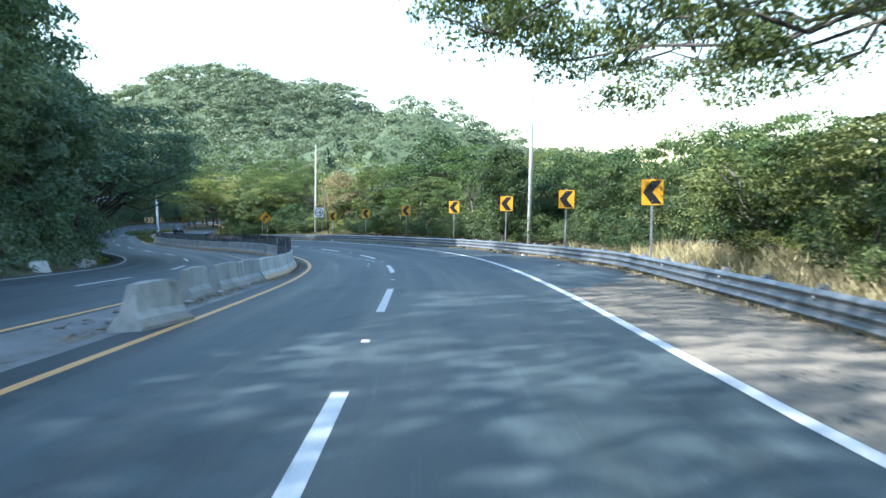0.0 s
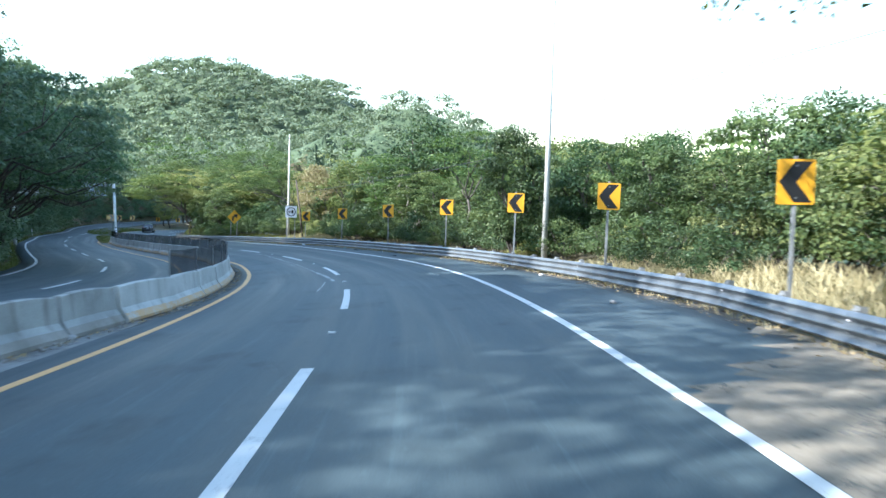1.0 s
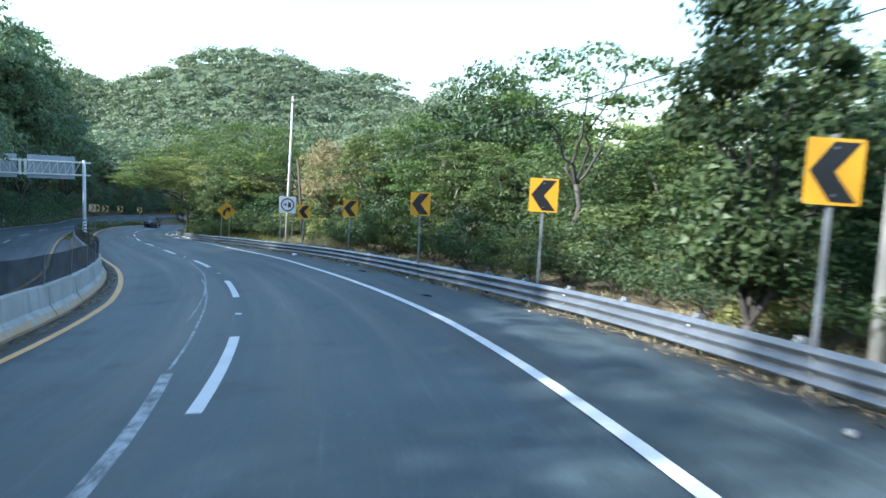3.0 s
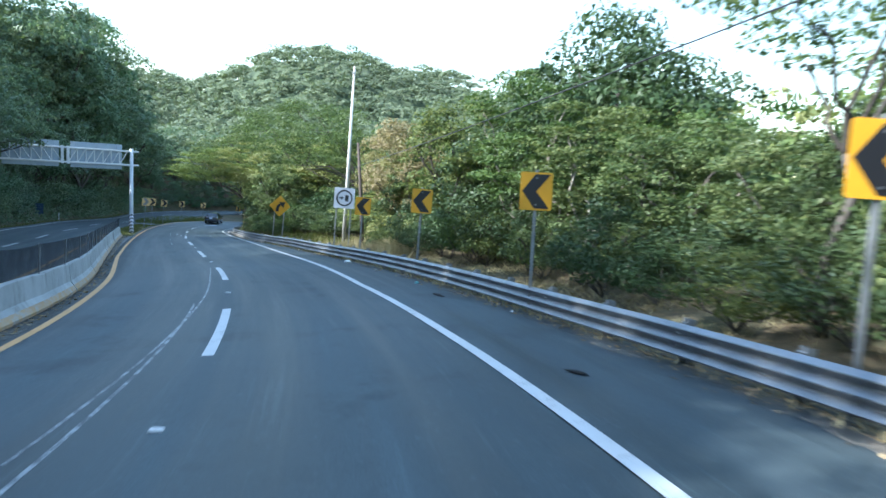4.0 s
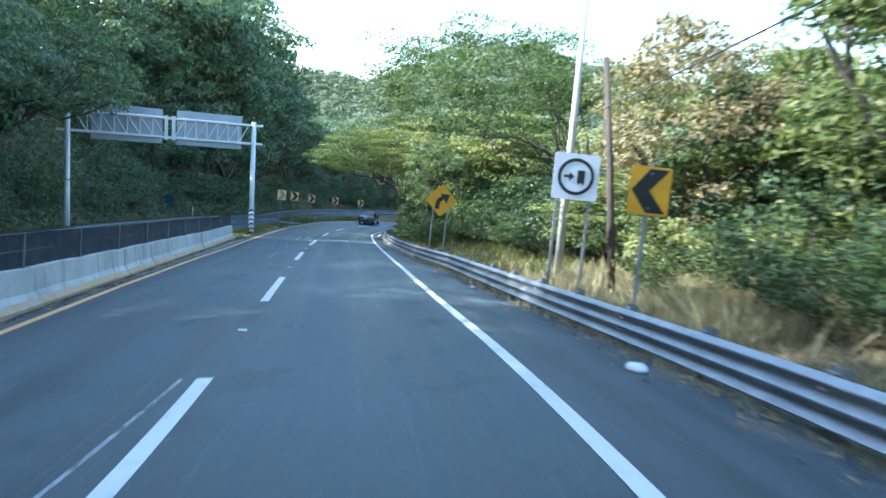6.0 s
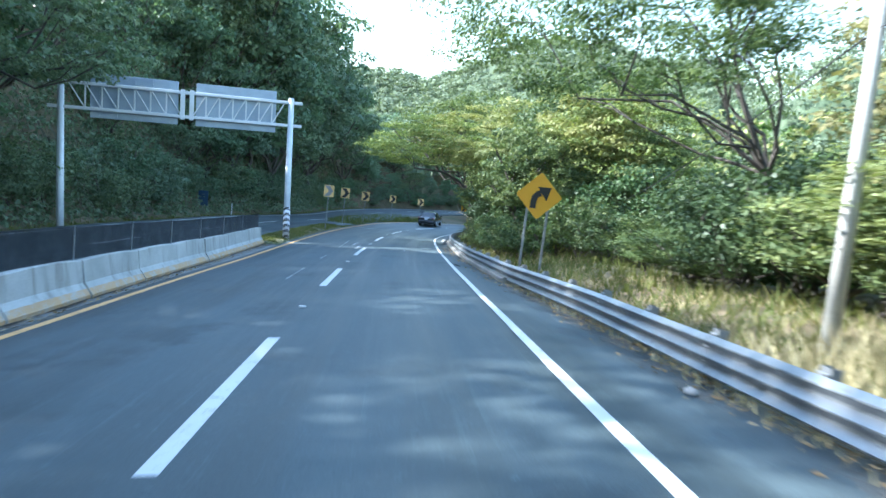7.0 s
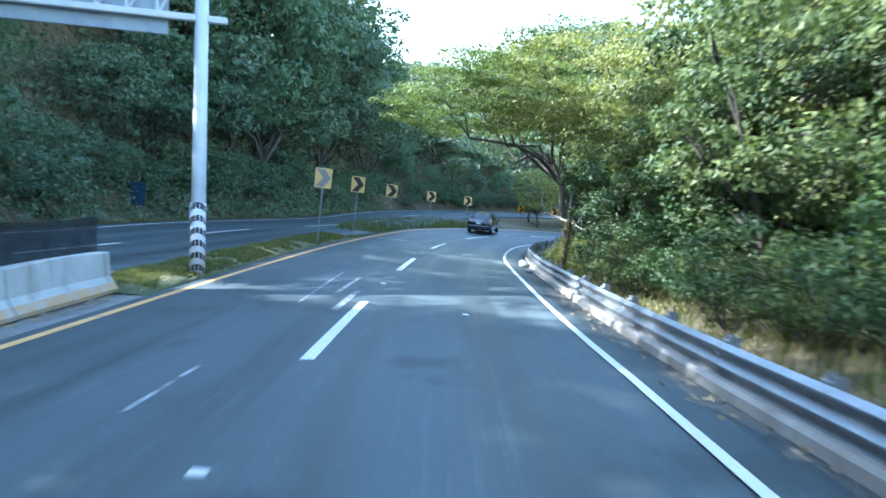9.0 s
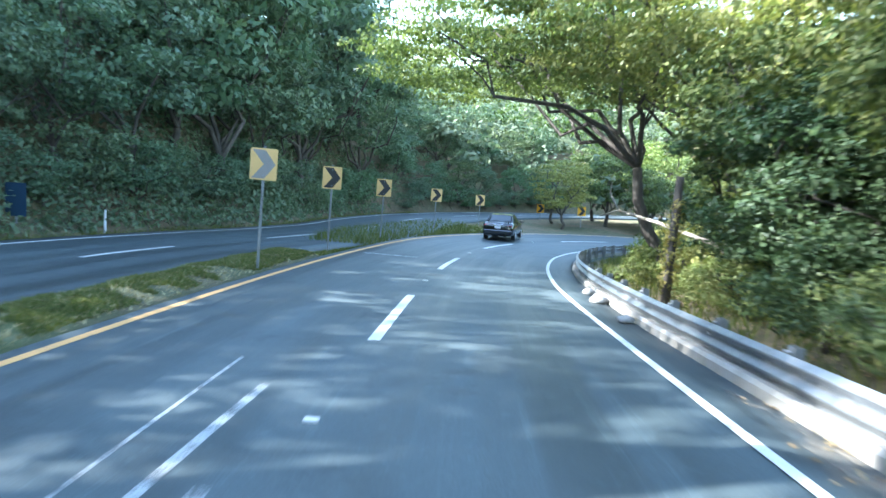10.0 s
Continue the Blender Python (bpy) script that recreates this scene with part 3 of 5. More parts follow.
def rail_section(s0, s1, proud):
    v, f = [], []
    n, rows = len(WAVE), 6
    for i in range(rows):
        s = s0 + (s1 - s0) * i / (rows - 1)
        u = rail_u(s)
        for x, z in WAVE:
            v.append(spot(s, u - x - proud, rail_low(s) + z))
        for x, z in reversed(WAVE):
            v.append(spot(s, u - x + 0.006 - proud, rail_low(s) + z))
    w = 2 * n
    for i in range(rows - 1):
        f += [(i * w + k, i * w + (k + 1) % w, (i + 1) * w + (k + 1) % w, (i + 1) * w + k) for k in range(w)]
    f += [tuple(range(w))[::-1], tuple((rows - 1) * w + k for k in range(w))]
    return v, f


post_me = make_mesh("post", soup(block(0.012, 0.15, 1.05, (0.06, 0, 0.10)), block(0.11, 0.012, 1.05, (0.11, 0.07, 0.10)), block(0.11, 0.012, 1.05, (0.11, -0.07, 0.10)), block(0.05, 0.12, 0.40, (0.03, 0, 0.38), 0.01)), M_GALV_DULL)
dot_me = make_mesh("reflector", block(0.03, 0.055, 0.055, (-0.03, 0, 0), 0.012), M_SIGN_W)
s = -24.0
odd = 0
while s < 138:
    part("rail_section", rail_section(s, s + 3.83, 0.007 * (odd % 2)), M_GALV, guard_rail)
    for d in (0.0, 1.905):
        o = new("post", post_me)
        o.parent, o.matrix_basis = guard_rail, placed(s + d, rail_u(s + d), up=rail_low(s + d) - 0.09)
    for z in (0.168, 0.338):
        o = new("reflector", dot_me)
        o.parent, o.matrix_basis = guard_rail, placed(s + 0.03, rail_u(s), up=rail_low(s) + z)
    s += 3.81
    odd += 1


def sweep(profile, s0, s1, u_fn, step=1.0):
    """A closed profile (across, up) swept along the road."""
    n, v, f = max(2, int((s1 - s0) / step) + 1), [], []
    w = len(profile)
    for i in range(n):
        s = s0 + (s1 - s0) * i / (n - 1)
        v += [spot(s, u_fn(s) + a, z) for a, z in profile]
    for i in range(n - 1):
        f += [(i * w + k, i * w + (k + 1) % w, (i + 1) * w + (k + 1) % w, (i + 1) * w + k) for k in range(w)]
    f += [tuple(range(w))[::-1], tuple((n - 1) * w + k for k in range(w))]
    return v, f


kerb = part("kerb", sweep([(-.15, -.2), (-.14, .10), (-.10, .15), (.10, .15), (.12, -.2)], 81.8, 137, lambda s: rail_u(s) - 0.05), M_KERB)
tagged(kerb, "low dirty concrete kerb under the guard rail", "kerb", kind="structure")

# ---- concrete median barrier ----
JERSEY = [(-.30, 0), (-.30, .08), (-.215, .21), (-.135, .33), (-.085, .79), (-.06, .81), (.06, .81), (.085, .79), (.135, .33), (.215, .21), (.30, .08), (.30, 0)]


def jersey(s0, s1, name, label, off=0.0, skew=0.0, rise=0.0, paint=True, taper=0.0):
    """One barrier block: grey body, and its foot with the faded paint."""
    n, w = 4, len(JERSEY)
    v, body, foot_f = [], [], []
    for i in range(n):
        t = i / (n - 1)
        s = s0 + (s1 - s0) * t
        inset = 0.95 if i in (0, n - 1) else 1.0
        u = wall_u(s) + off + skew * (t - 0.5)
        lean = taper * (1 if i == 0 else -1 if i == n - 1 else 0)
        v += [spot(s + lean * z, u + a * inset, z * inset + rise - 0.01) for a, z in JERSEY]
    for i in range(n - 1):
        for k in range(w):
            q = (i * w + k, i * w + (k + 1) % w, (i + 1) * w + (k + 1) % w, (i + 1) * w + k)
            (foot_f if k in (0, 1, w - 3, w - 2) else body).append(q)
    body += [tuple(range(w))[::-1], tuple((n - 1) * w + k for k in range(w))]
    ob = thing(name, Matrix(), label, "barrier", "median barrier blocks")
    part("block_body", (v, body), M_CONCRETE if paint else M_CONCRETE_OLD, ob)
    part("painted_foot" if paint else "foot", (v, foot_f), M_TOE if paint else M_KERB, ob, "faded yellow painted foot" if paint else "dusty stained foot")
    return ob


LOOSE = "loose weathered concrete barrier block on the median"
jersey(10.8, 12.3, "concrete_barrier", LOOSE + ", set askew", 1.18, 0.35, paint=False, taper=0.42)
jersey(16.1, 18.1, "concrete_barrier", LOOSE, -0.05, -0.12, paint=False, taper=0.12)
jersey(18.55, 20.7, "concrete_barrier", LOOSE, 0.03, 0.08, paint=False, taper=0.12)
jersey(20.8, 23.0, "concrete_barrier", LOOSE, 0.0, -0.06, paint=False, taper=0.12)
rub = random.Random(4)
chips = []
for i in range(90):
    s = rub.uniform(10.5, 27)
    a, b, c = rub.uniform(.03, .11), rub.uniform(.03, .09), rub.uniform(.02, .06)
    chips.append(moved(block(a, b, c, (0, 0, c * .3), .008), placed(s, wall_u(s) + rub.choice((-1, 1)) * rub.uniform(.24, .55)) @ pose(0, 0, 0, rub.uniform(-20, 20), rub.uniform(-20, 20), rub.uniform(0, 360))))
tagged(part("rubble", soup(*chips), M_KERB), "broken concrete chips along the barrier blocks", "rubble", kind="stuff")
s = 23.1
while s < 95.5:
    e = min(s + 2.97, 97.6)
    jersey(s, e, "concrete_barrier", "pale concrete barrier block with a faded yellow foot", random.uniform(-.015, .015), random.uniform(-.02, .02))
    s = e + 0.05


def mat_mesh():
    """Dark knitted shade net, see-through between its threads."""
    n = Nodes("shade_net", 0.9)
    n.colour(n.mix(n.ramp(n.noise(1.4, 4, 0.6, n.world_pos()), [(0.35, (0.0,)), (0.7, (1.0,))]), (0.012, 0.014, 0.018), (0.03, 0.034, 0.04)))
    tr = n.t.nodes.new("ShaderNodeBsdfTransparent")
    mx = n.t.nodes.new("ShaderNodeMixShader")
    n.t.links.new(n.ramp(n.noise(2.5, 4, 0.6, n.world_pos()), [(0.3, (0.44,)), (0.7, (0.62,))]), mx.inputs[0])
    n.t.links.new(tr.outputs[0], mx.inputs[1])
    n.t.links.new(n.b.outputs[0], mx.inputs[2])
    n.t.links.new(mx.outputs[0], n.t.nodes["Material Output"].inputs[0])
    return n.mat


M_NET = mat_mesh()
net_fence = thing("glare_screen", Matrix(), "dark see-through mesh glare screen on top of the median barrier", "fence")
s = 26.2
while s < 95:
    e = min(s + 3.0, 95.6)
    sag = random.uniform(-0.04, 0.02)
    v, f = [], []
    for i in range(5):
        t = s + (e - s) * i / 4
        top = 1.44 + sag * math.sin(math.pi * i / 4)
        v += [spot(t, wall_u(t) - 0.008, 0.80), spot(t, wall_u(t) - 0.008, top), spot(t, wall_u(t) + 0.008, top), spot(t, wall_u(t) + 0.008, 0.80)]
    f = [(i * 4 + k, i * 4 + (k + 1) % 4, i * 4 + 4 + (k + 1) % 4, i * 4 + 4 + k) for i in range(4) for k in range(4)] + [(3, 2, 1, 0), (16, 17, 18, 19)]
    part("net_panel", (v, f), M_NET, net_fence)
    part("post", moved(tube([(0, 0, 0.7), (0, 0, 1.46)], (0.018, 0.022), 6), placed(s, wall_u(s))), M_GALV_DULL, net_fence)
    s = e


# ---- signs ----
def rounded(w, h, r, n=4):
    out = []
    for cx, cz, a0 in ((w / 2 - r, h / 2 - r, 0), (-w / 2 + r, h / 2 - r, 90), (-w / 2 + r, -h / 2 + r, 180), (w / 2 - r, -h / 2 + r, 270)):
        for i in range(n + 1):
            a = radians(a0 + 90 * i / n)
            out.append((cx + r * math.cos(a), cz + r * math.sin(a)))
    return out


def raised(piece, z):
    return [(p[0], p[1], p[2] + z) for p in piece[0]], piece[1]


CHEV = [(-.30, 0), (-.03, .355), (.29, .355), (.0, 0), (.29, -.355), (-.03, -.355)]


def chevron_sign(m, height, right=False, faded=False, pale=False, label=""):
    """A yellow curve marker with a black chevron, on a steel post; height: of its middle above the ground."""
    colour = "bleached pale yellow" if faded or pale else "yellow"
    ob = thing("chevron_sign", m, label or f"{colour} curve sign with {'grey faded' if faded else 'black'} chevron on steel post", "road sign", "curve chevron signs")
    part("sign_plate", raised(plate(rounded(.68, .79, .04), 0.008), height), M_SIGN_PALE if faded or pale else M_SIGN_Y, ob)
    k = -1 if right else 1
    shape = [(k * x, z) for x, z in CHEV]
    part("chevron", raised(plate(shape, 0.004, -0.0045), height), M_GREY_VINYL if faded else M_BLACK, ob, "dark chevron arrow")
    part("post", soup(block(0.06, 0.006, height + 0.75, (0, 0.020, (height + 0.15) / 2)), block(0.006, 0.04, height + 0.75, (-0.027, 0.040, (height + 0.15) / 2)), block(0.006, 0.04, height + 0.75, (0.027, 0.040, (height + 0.15) / 2))), M_GALV_DULL, ob)
    for dz in (.28, -.28):
        part("bolt", raised(block(.03, .02, .03, (0, -.006, dz)), height), M_GALV, ob)
    return ob


def at_ground(x, y, yaw, tilt=0.0):
    return pose(x, y, foot(x, y), 0, tilt, yaw)


def sign_at(x, y, z, s_back, right=False, faded=False, pale=False, tilt=0.0, label=""):
    g = foot(x, y)
    chevron_sign(pose(x, y, g, 0, tilt, heading(s_back)), z - g, right, faded, pale, label)


for x, y, z, sb in ((6.5, 20.6, 2.8, 0), (5.3, 28.8, 2.6, 8), (3.4, 36.2, 2.36, 18), (.7, 43.8, 2.06, 26), (-2.8, 50.6, 1.68, 36), (-6.8, 58, 1.28, 44), (-10.9, 65.1, .84, 50)):
    sign_at(x, y, z, sb, tilt=random.uniform(-1.5, 1.5))
for i, (x, y, z) in enumerate(((-43.2, 97.6, -.92), (-46.5, 103.8, -1.12), (-49.2, 110.3, -1.4), (-53.3, 121, -1.72), (-55.2, 130.1, -2.0))):
    sign_at(x, y, z, 92, True, i == 0, i > 0, random.uniform(-1.5, 2))
for x, y, z in ((-56.2, 143.5, -2.62), (-50.6, 139.4, -2.5)):
    sign_at(x, y, z, 92, True)

# round mandatory sign on a white plate
x, y = -12.9, 68.6
g = foot(x, y)
ob = thing("lane_sign", pose(x, y, g, 0, 0.5, heading(50)), "square white sign with black ring, arrow and lorry symbol", "road sign")
h = 1.12 - g
part("sign_plate", raised(plate(rounded(1.02, 1.02, .05), 0.010), h), M_SIGN_W, ob)
ring_v, ring_f = [], []
for i in range(40):
    a = 2 * math.pi * i / 40
    for r, yy in ((.41, -.0045), (.335, -.0045), (.335, -.0005), (.41, -.0005)):
        ring_v.append((r * math.cos(a), yy, r * math.sin(a)))
for i in range(40):
    j = (i + 1) % 40
    ring_f += [(i * 4 + k, i * 4 + (k + 1) % 4, j * 4 + (k + 1) % 4, j * 4 + k) for k in range(4)]
part("ring", raised((ring_v, ring_f), h), M_BLACK, ob)
part("arrow", raised(plate([(-.27, -.03), (-.15, -.03), (-.15, -.10), (-.03, 0), (-.15, .10), (-.15, .03), (-.27, .03)], .004, -.0045), h), M_BLACK, ob)
part("lorry_symbol", raised(soup(plate([(.03, -.13), (.20, -.13), (.20, .15), (.03, .15)], .004, -.0045), plate([(.05, -.17), (.10, -.17), (.10, -.131), (.05, -.131)], .004, -.0045), plate([(.14, -.17), (.19, -.17), (.19, -.131), (.14, -.131)], .004, -.0045)), h), M_BLACK, ob)
for px in (-.36, .36):
    part("post", block(.06, .06, h + 1.0, (px, .045, (h + .1) / 2)), M_GALV_DULL, ob)

# diamond warning sign: bend to the right
x, y = -22.0, 81.7
g = foot(x, y)
ob = thing("bend_warning_sign", pose(x, y, g, 0, 1.5, heading(62)), "yellow diamond warning sign with a black bent arrow, two posts", "road sign")
h = 0.12 - g
q = math.cos(math.pi / 4)
part("sign_plate", raised(plate([(q * (a - b), q * (a + b)) for a, b in rounded(1.07, 1.07, .07)], .010), h), M_SIGN_Y, ob)
curve_pts = [(-.17, -.40), (-.165, -.18), (-.13, -.04), (-.05, .06), (.06, .10)]
outl, outr = [], []
for i, (cx, cz) in enumerate(curve_pts):
    nx_, nz_ = curve_pts[min(i + 1, len(curve_pts) - 1)], curve_pts[max(i - 1, 0)]
    dx, dz = nx_[0] - nz_[0], nx_[1] - nz_[1]
    ln = math.hypot(dx, dz)
    outl.append((cx - dz / ln * .10, cz + dx / ln * .10))
    outr.append((cx + dz / ln * .10, cz - dx / ln * .10))
part("bend_arrow", raised(soup(plate(outl + outr[::-1], .004, -.0045), plate([(-.08, .29), (.25, -.14), (.36, .30)], .0035, -.0040)), h), M_BLACK, ob, "black bent arrow")
for px in (-.33, .33):
    part("post", block(.065, .065, h + .75, (px, .045, (h - .15) / 2)), M_GALV_DULL, ob)

# dark blue sign seen from across the road, and a small white stake
x, y = -55.0, 97.4
ob = thing("service_sign", at_ground(x, y, 30), "dark blue sign on a thin post at the bank", "road sign")
part("sign_plate", raised(plate(rounded(.75, 1.15, .04), .01), 1.3), M_BLUE, ob)
part("post", block(.05, .05, 2.0, (0, .035, .70)), M_GALV_DULL, ob)
p = Vector((-55.7, 101.0, foot(-55.7, 101.0)))
ob = part("marker_stake", tube([(0, 0, -.3), (0, 0, .95), (0.01, 0, .98)], (.05, .045, .03), 7), M_SIGN_W)
ob.matrix_basis = pose(*p)
tagged(ob, "short white marker stake at the foot of the bank", "marker post")

# ---- sign gantry over the opposite carriageway ----
GA, GB = Vector((-37.82, 87.66, 0)), Vector((-44.9, 80.15, 0))
span = (GB - GA).length
gyaw = math.degrees(math.atan2((GB - GA).y, (GB - GA).x))
gantry = thing("sign_gantry", pose(GA.x, GA.y, 0, 0, 1.8, gyaw), "grey steel truss gantry with two blank sign backs over the road", "gantry")
ZA, ZB = foot(GA.x, GA.y), foot(GB.x, GB.y)
TOP, LOW = 3.57, 2.43
for name, gx_, z0, top in (("leg", 0.0, ZA, 3.80), ("leg", span, ZB, 3.72)):
    leg = part(name, tube([(gx_, 0, z0 - .4), (gx_, 0, z0 + 2), (gx_, 0, top)], (.17, .16, .14), 10), M_GANTRY, gantry, smooth=True)
    part("base_plate", block(.48, .48, .04, (gx_, 0, z0 + .04), .01), M_GANTRY, gantry)
for i in range(6):
    z0 = ZA + .25 + i * .285
    v, f = [], []
    for k in range(13):
        a = 2 * math.pi * k / 12
        lift = .17 * math.sin(a)
        v += [(.176 * math.cos(a), .176 * math.sin(a), z0 + lift), (.176 * math.cos(a), .176 * math.sin(a), z0 + .14 + lift)]
    f = [(2 * k, 2 * k + 2, 2 * k + 3, 2 * k + 1) for k in range(12)]
    part("stripe", (v, f), M_BLACK, gantry, "black hazard stripe")
part("stripe_ground", tube([(0, 0, ZA + .15), (0, 0, ZA + 1.95)], (.1725, .1725), 12), M_SIGN_W, gantry, "white hazard band", smooth=True)
part("top_chord", block(span + 1.1, .15, .15, (span / 2, 0, TOP), .02), M_GANTRY, gantry)
part("bottom_chord", block(span + 1.1, .15, .15, (span / 2, 0, LOW), .02), M_GANTRY, gantry)
for fx_ in (.455, .495):
    part("splice_plate", block(.20, .19, TOP - LOW + .28, (span * fx_, 0, (TOP + LOW) / 2), .01), M_GANTRY, gantry)
for a, b, sgn in ((.03, .452, 1), (.498, .97, -1)):
    for i in range(8):
        xa, xb = span * (a + (b - a) * i / 7), span * (a + (b - a) * (i + 1) / 7)
        if 0 < i < 7:
            part("upright", block(.06, .07, TOP - LOW, (xa, 0, (TOP + LOW) / 2)), M_GANTRY, gantry)
        if i < 7:
            za, zb = (TOP, LOW) if sgn > 0 else (LOW, TOP)
            part("diagonal", tube([(xa, .0, za), (xb, .0, zb)], (.032, .032), 6), M_GANTRY, gantry)
for a, b, dz in ((.07, .437, 0.06), (.515, .885, 0.06)):
    panel = part("sign_panel", block(span * (b - a), .05, 2.05, (span * (a + b) / 2, -.16, (TOP + LOW) / 2 + dz), .012), M_PANEL, gantry, "blank grey-blue back of a large sign")
    for k in range(5):
        part("stiffener", block(.05, .04, 2.0, (span * (a + (b - a) * (k + .5) / 5), -.116, (TOP + LOW) / 2 + dz)), M_PANEL, panel)


# ---- poles and cables ----
def pole(x, y, top, r0, r1, material, label, lean=(0, 0), arm=True):
    g = foot(x, y)
    ob = thing("utility_pole", pose(x, y, g), label, "utility pole")
    h = top - g
    part("shaft", tube([(0, 0, -.5), (lean[0] * .5, lean[1] * .5, h / 2), (lean[0], lean[1], h)], (r0, (r0 + r1) / 2, r1), 12), material, ob, smooth=True)
    if arm:
        part("bracket", block(.10, .34, .10, (lean[0], lean[1], h - .35), .01), M_GALV_DULL, ob)
        part("insulator", tube([(lean[0], lean[1] + .12, h - .32), (lean[0], lean[1] + .12, h - .16), (lean[0], lean[1] + .12, h - .10)], (.045, .05, .02), 8), M_SIGN_W, ob, "white insulator")
    return ob


pole(4.85, 37.4, 12.5, .135, .055, M_POLE, "tall pale concrete utility pole behind the guard rail")
pole(-13.9, 72.1, 8.3, .125, .05, M_POLE, "slender pale concrete utility pole beside the road")
pole(-11.8, 68.9, 4.0, .10, .065, M_WOOD, "thin dark leaning wooden pole among bushes", (-.95, 1.0), False)
vine_pole = pole(-33.9, 100.7, -0.7, .10, .085, M_BARK, "short weathered pole hung with creepers by the bend", (.1, 0), False)


# broken pale branch hanging over the rail, and a clump of bare brown stems
ob = part("fallen_branch", soup(tube([(-36.7, 104.2, -1.75), (-35.9, 103.3, -1.55), (-34.6, 102.2, -1.75), (-33.2, 101.6, -2.1), (-31.8, 101.2, -2.9)], (.02, .035, .045, .05, .06), 7), tube([(-35.9, 103.3, -1.55), (-36.2, 103.4, -1.1), (-36.3, 103.8, -.8)], (.03, .02, .012), 5)), M_BARK_PALE, smooth=True)
tagged(ob, "pale broken branch hanging over the guard rail", "branch")
stems = thing("woody_stems", pose(-32.2, 101.9, foot(-32.2, 101.9)), "clump of bare brown stems under the roadside trees", "shrub")
srng = random.Random(8)
for i in range(9):
    a, r = i * 0.7, srng.uniform(.1, .5)
    x0, y0 = r * math.cos(a), r * math.sin(a)
    part("stem", tube([(x0, y0, -.2), (x0 * 1.2 + srng.uniform(-.2, .2), y0 * 1.2 + srng.uniform(-.2, .2), 1.1), (x0 * 1.6 + srng.uniform(-.4, .4), y0 * 1.6 + srng.uniform(-.4, .4), srng.uniform(2.2, 3.2))], (srng.uniform(.05, .10), .05, .02), 6), M_BARK_PALE if i % 3 else M_WOOD, stems, smooth=True)


def cable(a, b, sag, r=.014):
    a, b = Vector(a), Vector(b)
    pts = [a.lerp(b, i / 14) - Vector((0, 0, sag * 4 * (i / 14) * (1 - i / 14))) for i in range(15)]
    return tagged(part("overhead_cable", tube(pts, [r] * 15, 5), M_WIRE), "thin black overhead cable between poles", "cable", "overhead cables")


cable((4.9, 37.4, 6.3), (24, 22, 11.0), .5)
cable((4.9, 37.4, 4.8), (-13.9, 72.1, 2.7), .16)
cable((-13.9, 72.1, 2.7), (-24.7, 99.6, -.2), .35)
cable((4.9, 37.4, 12.0), (9, -20, 13.0), .8)


# ---- black saloon car on the bend ahead ----
def loft(rings):
    """Skin a list of equal rings of points, ends closed."""
    w, v, f = len(rings[0]), [], []
    for r in rings:
        v += r
    for i in range(len(rings) - 1):
        f += [(i * w + k, i * w + (k + 1) % w, (i + 1) * w + (k + 1) % w, (i + 1) * w + k) for k in range(w)]
    f += [tuple(range(w))[::-1], tuple((len(rings) - 1) * w + k for k in range(w))]
    return v, f


def body_ring(y, half, low, belt, crown):
    return [(half * .80, y, low), (half * .97, y, low + .10), (half, y, (low + belt) / 2), (half * .965, y, belt - .05), (half * .88, y, belt), (0, y, belt + crown),
            (-half * .88, y, belt), (-half * .965, y, belt - .05), (-half, y, (low + belt) / 2), (-half * .97, y, low + .10), (-half * .80, y, low)]


def cabin_ring(y, half_low, z_low, half_top, z_top):
    return [(half_low, y, z_low), (half_top * 1.04, y, z_top - .10), (half_top * .9, y, z_top - .015), (0, y, z_top), (-half_top * .9, y, z_top - .015), (-half_top * 1.04, y, z_top - .10), (-half_low, y, z_low)]


car = thing("car", placed(131.5, -1.8, 19, 0.02), "black four-door saloon car with rear spoiler, seen from behind", "car")
part("body", loft([body_ring(-2.26, .74, .34, .80, .02), body_ring(-2.18, .83, .27, .96, .02), body_ring(-1.9, .87, .24, .985, .025), body_ring(-1.1, .885, .22, .96, .02), body_ring(0, .89, .22, .93, .02),
                   body_ring(1.0, .885, .22, .92, .03), body_ring(1.7, .86, .24, .86, .04), body_ring(2.1, .80, .28, .76, .03), body_ring(2.25, .68, .36, .64, .02)]), M_CAR, car, smooth=True)
part("cabin", loft([cabin_ring(-1.75, .74, .97, .62, 1.03), cabin_ring(-1.05, .80, .94, .60, 1.38), cabin_ring(-.4, .82, .93, .62, 1.43), cabin_ring(.35, .82, .92, .61, 1.40), cabin_ring(1.15, .76, .92, .55, 1.0)]), M_GLASS, car, "dark tinted glass")
part("roof", loft([[(.57, -1.0, 1.375), (0, -1.0, 1.405), (-.57, -1.0, 1.375), (-.55, -1.0, 1.36), (.55, -1.0, 1.36)], [(.60, -.4, 1.425), (0, -.4, 1.45), (-.60, -.4, 1.425), (-.58, -.4, 1.40), (.58, -.4, 1.40)],
                   [(.58, .35, 1.395), (0, .35, 1.42), (-.58, .35, 1.395), (-.56, .35, 1.37), (.56, .35, 1.37)]]), M_CAR, car)
part("spoiler", soup(block(1.30, .16, .03, (0, -2.08, 1.10), .01), block(.06, .12, .12, (.55, -2.07, 1.03)), block(.06, .12, .12, (-.55, -2.07, 1.03))), M_CAR, car)
part("rear_bumper", block(1.60, .14, .26, (0, -2.24, .46), .05), M_CAR, car)
part("chrome_strip", block(.58, .03, .06, (0, -2.235, .88), .01), M_CHROME, car, "bright trim strip")
part("number_plate", block(.34, .015, .15, (0, -2.262, .74), .004), M_SIGN_W, car, "plain pale plate")
